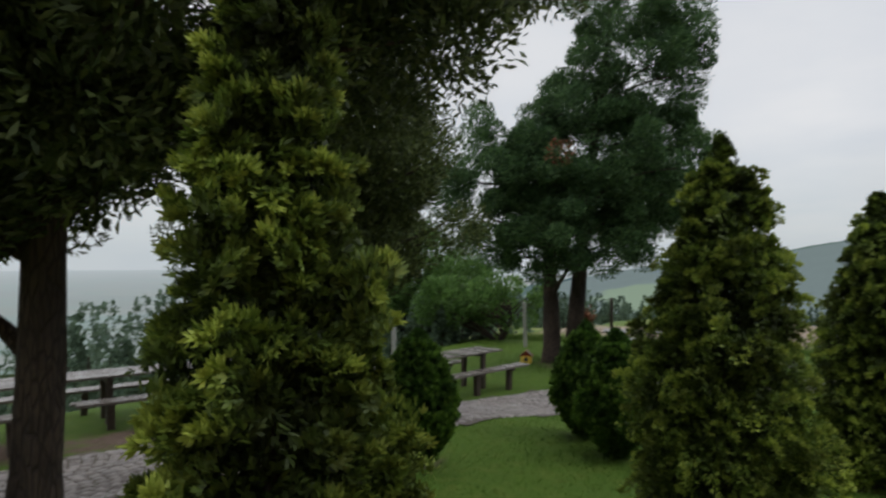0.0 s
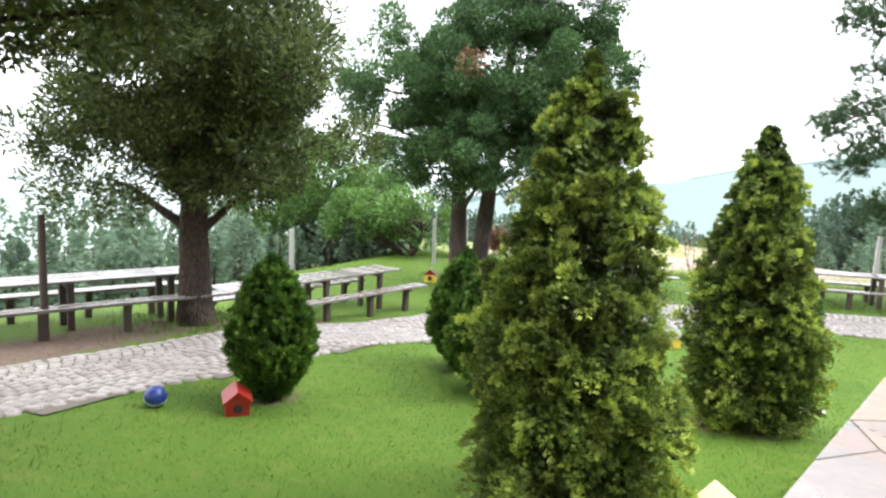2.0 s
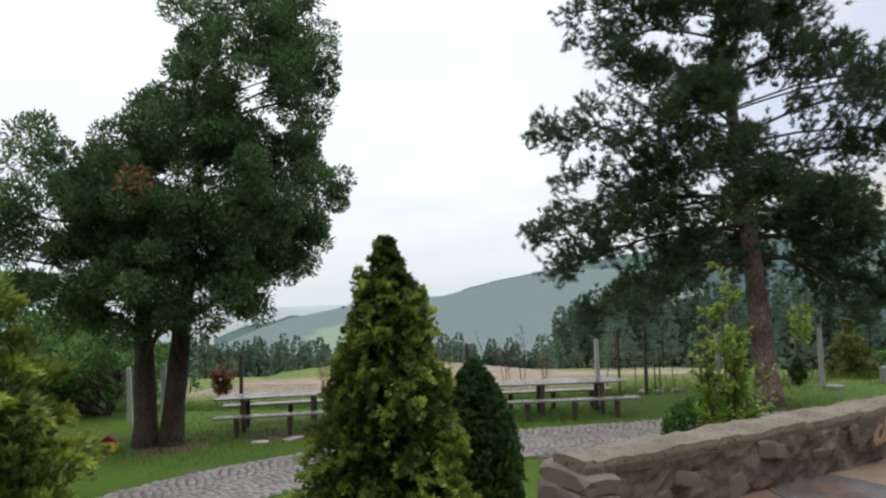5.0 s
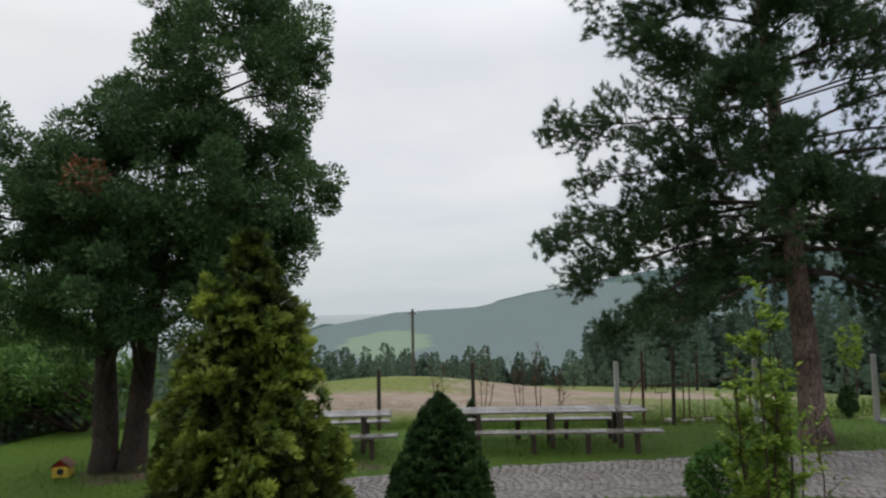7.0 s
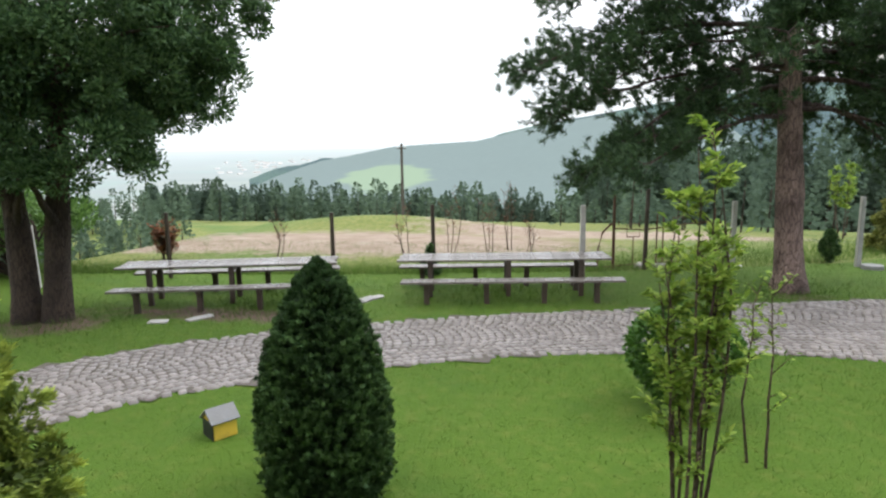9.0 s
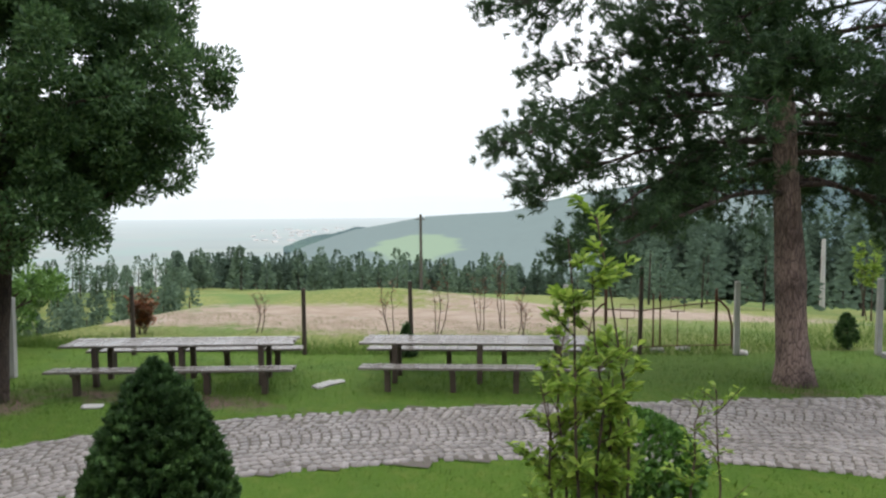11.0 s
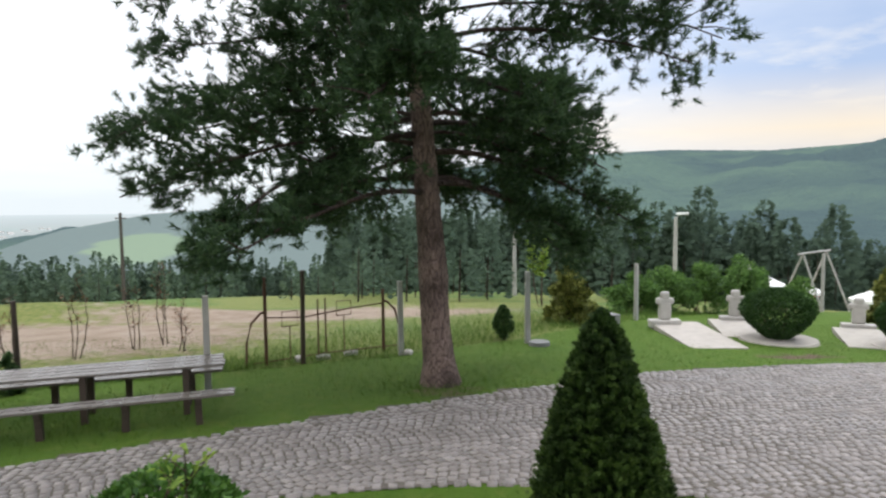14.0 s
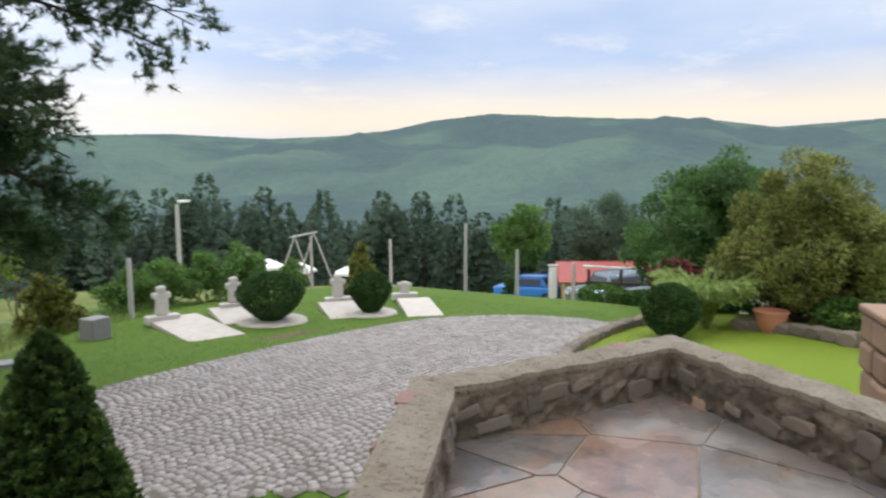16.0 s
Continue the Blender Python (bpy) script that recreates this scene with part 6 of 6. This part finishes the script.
# ---------------------------------------------------------------- grass
def grass(name, n, region, h0, h1, mat, label, clump=0.0):
    P = region(n)
    m = len(P)
    a = rng.uniform(0, 6.28, m)
    h = rng.uniform(h0, h1, m)
    base = np.stack([P[:, 0], P[:, 1], ground_z(P[:, 0], P[:, 1]) - 0.004], 1)
    s = np.stack([np.cos(a), np.sin(a), 0 * a], 1) * (0.0035 + 0.012 * h[:, None])
    b = rng.uniform(0, 6.28, m)
    tip = base + np.stack([np.cos(b) * h * 0.45, np.sin(b) * h * 0.45, h], 1)
    V = np.stack([base - s, base + s, tip], 1).reshape(-1, 3)
    return tagged(part(name, np_mesh(name, V, np.arange(3 * m).reshape(-1, 3)), mat), label, "grass", kind="stuff")


TERR_ARR = np.array(TERRACE)


def free_of_paving(P):
    bad = inside(P[:, 0], P[:, 1], ROAD_POLY) | inside(P[:, 0], P[:, 1], TERR_ARR)
    return P[~bad]


def lawn_region(n):
    P = np.stack([rng.uniform(-8.5, 8.5, n), rng.uniform(-6.5, 11, n)], 1)
    return free_of_paving(P)


def far_region(n):
    P = np.stack([rng.uniform(-15, 20, n), rng.uniform(9, 22, n)], 1)
    return free_of_paving(P)


def rough_region(n):
    x = rng.uniform(-16, 14, n)
    y = np.interp(x, [-16, -6, 3.4, 10.9, 14], [14.5, 15.8, 18.2, 22.8, 24.5]) + np.abs(rng.standard_normal(n)) * np.interp(x, [0, 2], [0.7, 2.2]) - 0.3
    return free_of_paving(np.stack([x, y], 1))


def tree_foot_region(n):
    c = np.array([(4.0, 14.75), (-9.6, 10.75), (-10.6, 2.5), (-8.0, -3.65), (-6, 12.5), (-1.8, 14), (-11.5, 4), (-3.9, -4.8)])[rng.integers(0, 8, n)]
    return free_of_paving(c + rng.standard_normal((n, 2)) * 0.8)


grass("lawn_grass", 150000, lawn_region, 0.015, 0.04, M_BLADE, "short mown green lawn grass")
grass("far_lawn_grass", 60000, far_region, 0.03, 0.08, M_BLADE, "uneven green grass round the tables")
grass("meadow_grass", 26000, rough_region, 0.06, 0.26, M_BLADE_LONG, "long yellowing meadow grass along the fence")
grass("tuft_grass", 12000, tree_foot_region, 0.05, 0.16, M_BLADE, "tufts of longer grass at the trees")


# ---------------------------------------------------------------- terrace flags
def flagstones():
    pts = []
    for i in range(-2, 22):
        for j in range(-1, 28):
            pts.append((-5.2 + i * 0.70 + (j % 2) * 0.35 + rng.uniform(-0.36, 0.36), -9.2 + j * 0.64 + rng.uniform(-0.36, 0.36)))
    pts = np.array(pts)
    pts = pts[rng.uniform(0, 1, len(pts)) > 0.14]
    inner = [EDGE_A, EDGE_B, tuple((np.array(PAR_IN[0]) + PAR_OUT[0]) / 2), tuple((np.array(PAR_IN[1]) + PAR_OUT[1]) / 2), tuple((np.array(PAR_IN[2]) + PAR_OUT[2]) / 2), tuple((np.array(PAR_IN[3]) + PAR_OUT[3]) / 2), (0.4, -9.0)]
    edges = list(zip(inner, inner[1:] + inner[:1]))
    made = 0
    for i in range(len(pts)):
        p = pts[i]
        poly = [(p[0] - 2, p[1] - 2), (p[0] + 2, p[1] - 2), (p[0] + 2, p[1] + 2), (p[0] - 2, p[1] + 2)]
        for j in np.argsort(((pts - p) ** 2).sum(1))[1:30]:
            d = pts[j] - p
            l = np.linalg.norm(d)
            mid = p + d * (0.5 - 0.006 / l)
            poly = clip(poly, mid[0], mid[1], d[0] / l, d[1] / l)
        for a, b in edges:
            d = unit(np.array([b[0] - a[0], b[1] - a[1]])[None])[0]
            poly = clip(poly, a[0], a[1], -d[1], d[0])
        if len(poly) < 3:
            continue
        c = np.mean(poly, 0)
        to_edge = abs((c[0] - EDGE_A[0]) * (EDGE_B[1] - EDGE_A[1]) - (c[1] - EDGE_A[1]) * (EDGE_B[0] - EDGE_A[0])) / math.dist(EDGE_A, EDGE_B)
        top = rng.uniform(-0.0005, 0.004)
        bm = bmesh.new()
        lo = [bm.verts.new((x - c[0], y - c[1], -0.04)) for x, y in poly]
        mi = [bm.verts.new((x - c[0], y - c[1], -0.004)) for x, y in poly]
        hi = [bm.verts.new(((x - c[0]) * 0.997, (y - c[1]) * 0.997, 0.0)) for x, y in poly]
        n = len(poly)
        bm.faces.new(hi)
        for k in range(n):
            q = (k + 1) % n
            bm.faces.new((lo[k], lo[q], mi[q], mi[k]))
            bm.faces.new((mi[k], mi[q], hi[q], hi[k]))
        bmesh.ops.recalc_face_normals(bm, faces=bm.faces)
        part("flagstone", bm, M_FLAG_PALE if to_edge < 1.0 and c[1] < 1.3 else M_FLAG, terrace, m=pose(c[0], c[1], min(top, 0.004)))
        made += 1
    return made


flagstones()

# ---------------------------------------------------------------- cobbled road
CENTRE = [(-10.2, -9), (-9.65, -5), (-9.45, -1.8), (-8.7, 1.8), (-8.1, 4.8), (-6.7, 7.7), (-4.6, 9.75), (-2.1, 10.95), (1.3, 11.95), (5.0, 12.5), (9, 12.5), (13, 12.9), (20, 13.6)]


def road():
    P = ROAD_POLY
    # base sheet: a fine strip between the two edges, laid on the ground
    step = 0.35
    xs, ys = np.arange(-11.6, 19.6, step), np.arange(-9.2, 16.6, step)
    X, Y = np.meshgrid(xs, ys, indexing="ij")
    ins = inside(X + step / 2, Y + step / 2, P)
    nb = inside(X + step / 2 + 0.2, Y + step / 2, P) | inside(X + step / 2 - 0.2, Y + step / 2, P) | inside(X + step / 2, Y + step / 2 + 0.2, P) | inside(X + step / 2, Y + step / 2 - 0.2, P)
    I, J = np.nonzero(ins & nb)
    ny = len(ys)
    V = np.stack([X, Y, ground_z(X, Y) + 0.017], -1).reshape(-1, 3)
    I, J = I[(I < len(xs) - 1) & (J < ny - 1)], J[(I < len(xs) - 1) & (J < ny - 1)]
    F = np.stack([I * ny + J, (I + 1) * ny + J, (I + 1) * ny + J + 1, I * ny + J + 1], -1)
    used, inv = np.unique(F, return_inverse=True)
    base = tagged(part("road", smooth(np_mesh("road", V[used], inv.reshape(-1, 4))), M_JOINT), "cobbled road of grey-pink granite setts laid in arcs", "road", kind="structure")
    # setts in segmental arcs
    C = resample(CENTRE, 0.138)
    T = unit(np.gradient(C, axis=0))
    N = np.stack([-T[:, 1], T[:, 0]], 1)
    W, seg = 0.142, 1.9
    v = np.arange(-4.9, 4.9, W)
    ph = np.mod(v + 0.95, seg) / (seg / 2) - 1
    rise = 0.42 * (1 - ph ** 2)
    slope = -0.42 * 2 * ph / (seg / 2)
    Cc = C[:, None] + N[:, None] * v[None, :, None] + T[:, None] * rise[None, :, None]
    ang = np.arctan2(T[:, 1], T[:, 0])[:, None] + np.arctan(slope)[None, :] * 0.8
    Cc, ang = Cc.reshape(-1, 2), np.broadcast_to(ang, (len(C), len(v))).ravel()
    Cc = Cc + rng.uniform(-0.008, 0.008, Cc.shape)
    keep = inside(Cc[:, 0], Cc[:, 1], P)
    for dx_, dy_ in ((0.06, 0), (-0.06, 0), (0, 0.06), (0, -0.06)):
        keep &= inside(Cc[:, 0] + dx_, Cc[:, 1] + dy_, P)
    # no two setts on one spot
    key = np.floor(Cc / 0.110).astype(np.int64)
    _, first_ix = np.unique(key[:, 0] * 100000 + key[:, 1], return_index=True)
    solo = np.zeros(len(Cc), bool)
    solo[first_ix] = True
    keep &= solo
    Cc, ang = Cc[keep], ang[keep]
    # edging rows
    for line, dd in ((NEAR_EDGE, 0.05), (FAR_EDGE, -0.05), (LAWN_KERB, 0.05)):
        E = resample(line, 0.19)
        t = unit(np.gradient(E, axis=0))
        E = E + np.stack([-t[:, 1], t[:, 0]], 1) * dd
        Cc = np.concatenate([Cc, E])
        ang = np.concatenate([ang, np.arctan2(t[:, 1], t[:, 0]) + 0.0])
    n = len(Cc)
    z = ground_z(Cc[:, 0], Cc[:, 1])
    unit_box = np.array([(-1, -1, 0), (1, -1, 0), (1, 1, 0), (-1, 1, 0), (-0.88, -0.88, 1), (0.88, -0.88, 1), (0.88, 0.88, 1), (-0.88, 0.88, 1)], float)
    faces = np.array([(4, 5, 6, 7), (0, 1, 5, 4), (1, 2, 6, 5), (2, 3, 7, 6), (3, 0, 4, 7)])
    sx, sy = 0.063 * rng.uniform(0.86, 1.06, n), 0.063 * rng.uniform(0.86, 1.06, n)
    hz = 0.027 + 0.003 * rng.standard_normal(n)
    stretch = (Cc[:, 0] > 4.0) & (Cc[:, 0] < 6.6) & (Cc[:, 1] > 10.6) & (Cc[:, 1] < 13.0)
    near_ix = np.nonzero(stretch)[0][:300]
    rest = np.setdiff1d(np.arange(n), near_ix)
    ca, sa = np.cos(ang[rest]), np.sin(ang[rest])
    bx, by = unit_box[:, 0][None] * sx[rest][:, None], unit_box[:, 1][None] * sy[rest][:, None]
    V = np.stack([Cc[rest, 0][:, None] + bx * ca[:, None] - by * sa[:, None], Cc[rest, 1][:, None] + bx * sa[:, None] + by * ca[:, None],
                  z[rest][:, None] - 0.01 + unit_box[:, 2][None] * (hz[rest][:, None] + 0.01) + 0.004 * rng.standard_normal((len(rest), 8)) * unit_box[:, 2][None]], -1)
    F = faces[None] + (np.arange(len(rest)) * 8)[:, None, None]
    tagged(part("setts", np_mesh("setts", V.reshape(-1, 3), F.reshape(-1, 4)), M_SETT_REST, base), "granite setts laid in arcs", kind="stuff")
    shapes = []
    for k in range(6):
        b = unit_box * [0.062, 0.062, 0.040] - [0, 0, 0.01]
        b[4:, 2] += 0.003 * rng.standard_normal(4)
        me = np_mesh("sett", b, faces)
        me.materials.append(M_SETT)
        shapes.append(me)
    for k, i in enumerate(near_ix):
        part("sett", shapes[k % 6], None, base, m=pose(Cc[i, 0], Cc[i, 1], z[i], 0, 0, math.degrees(ang[i])))


road()
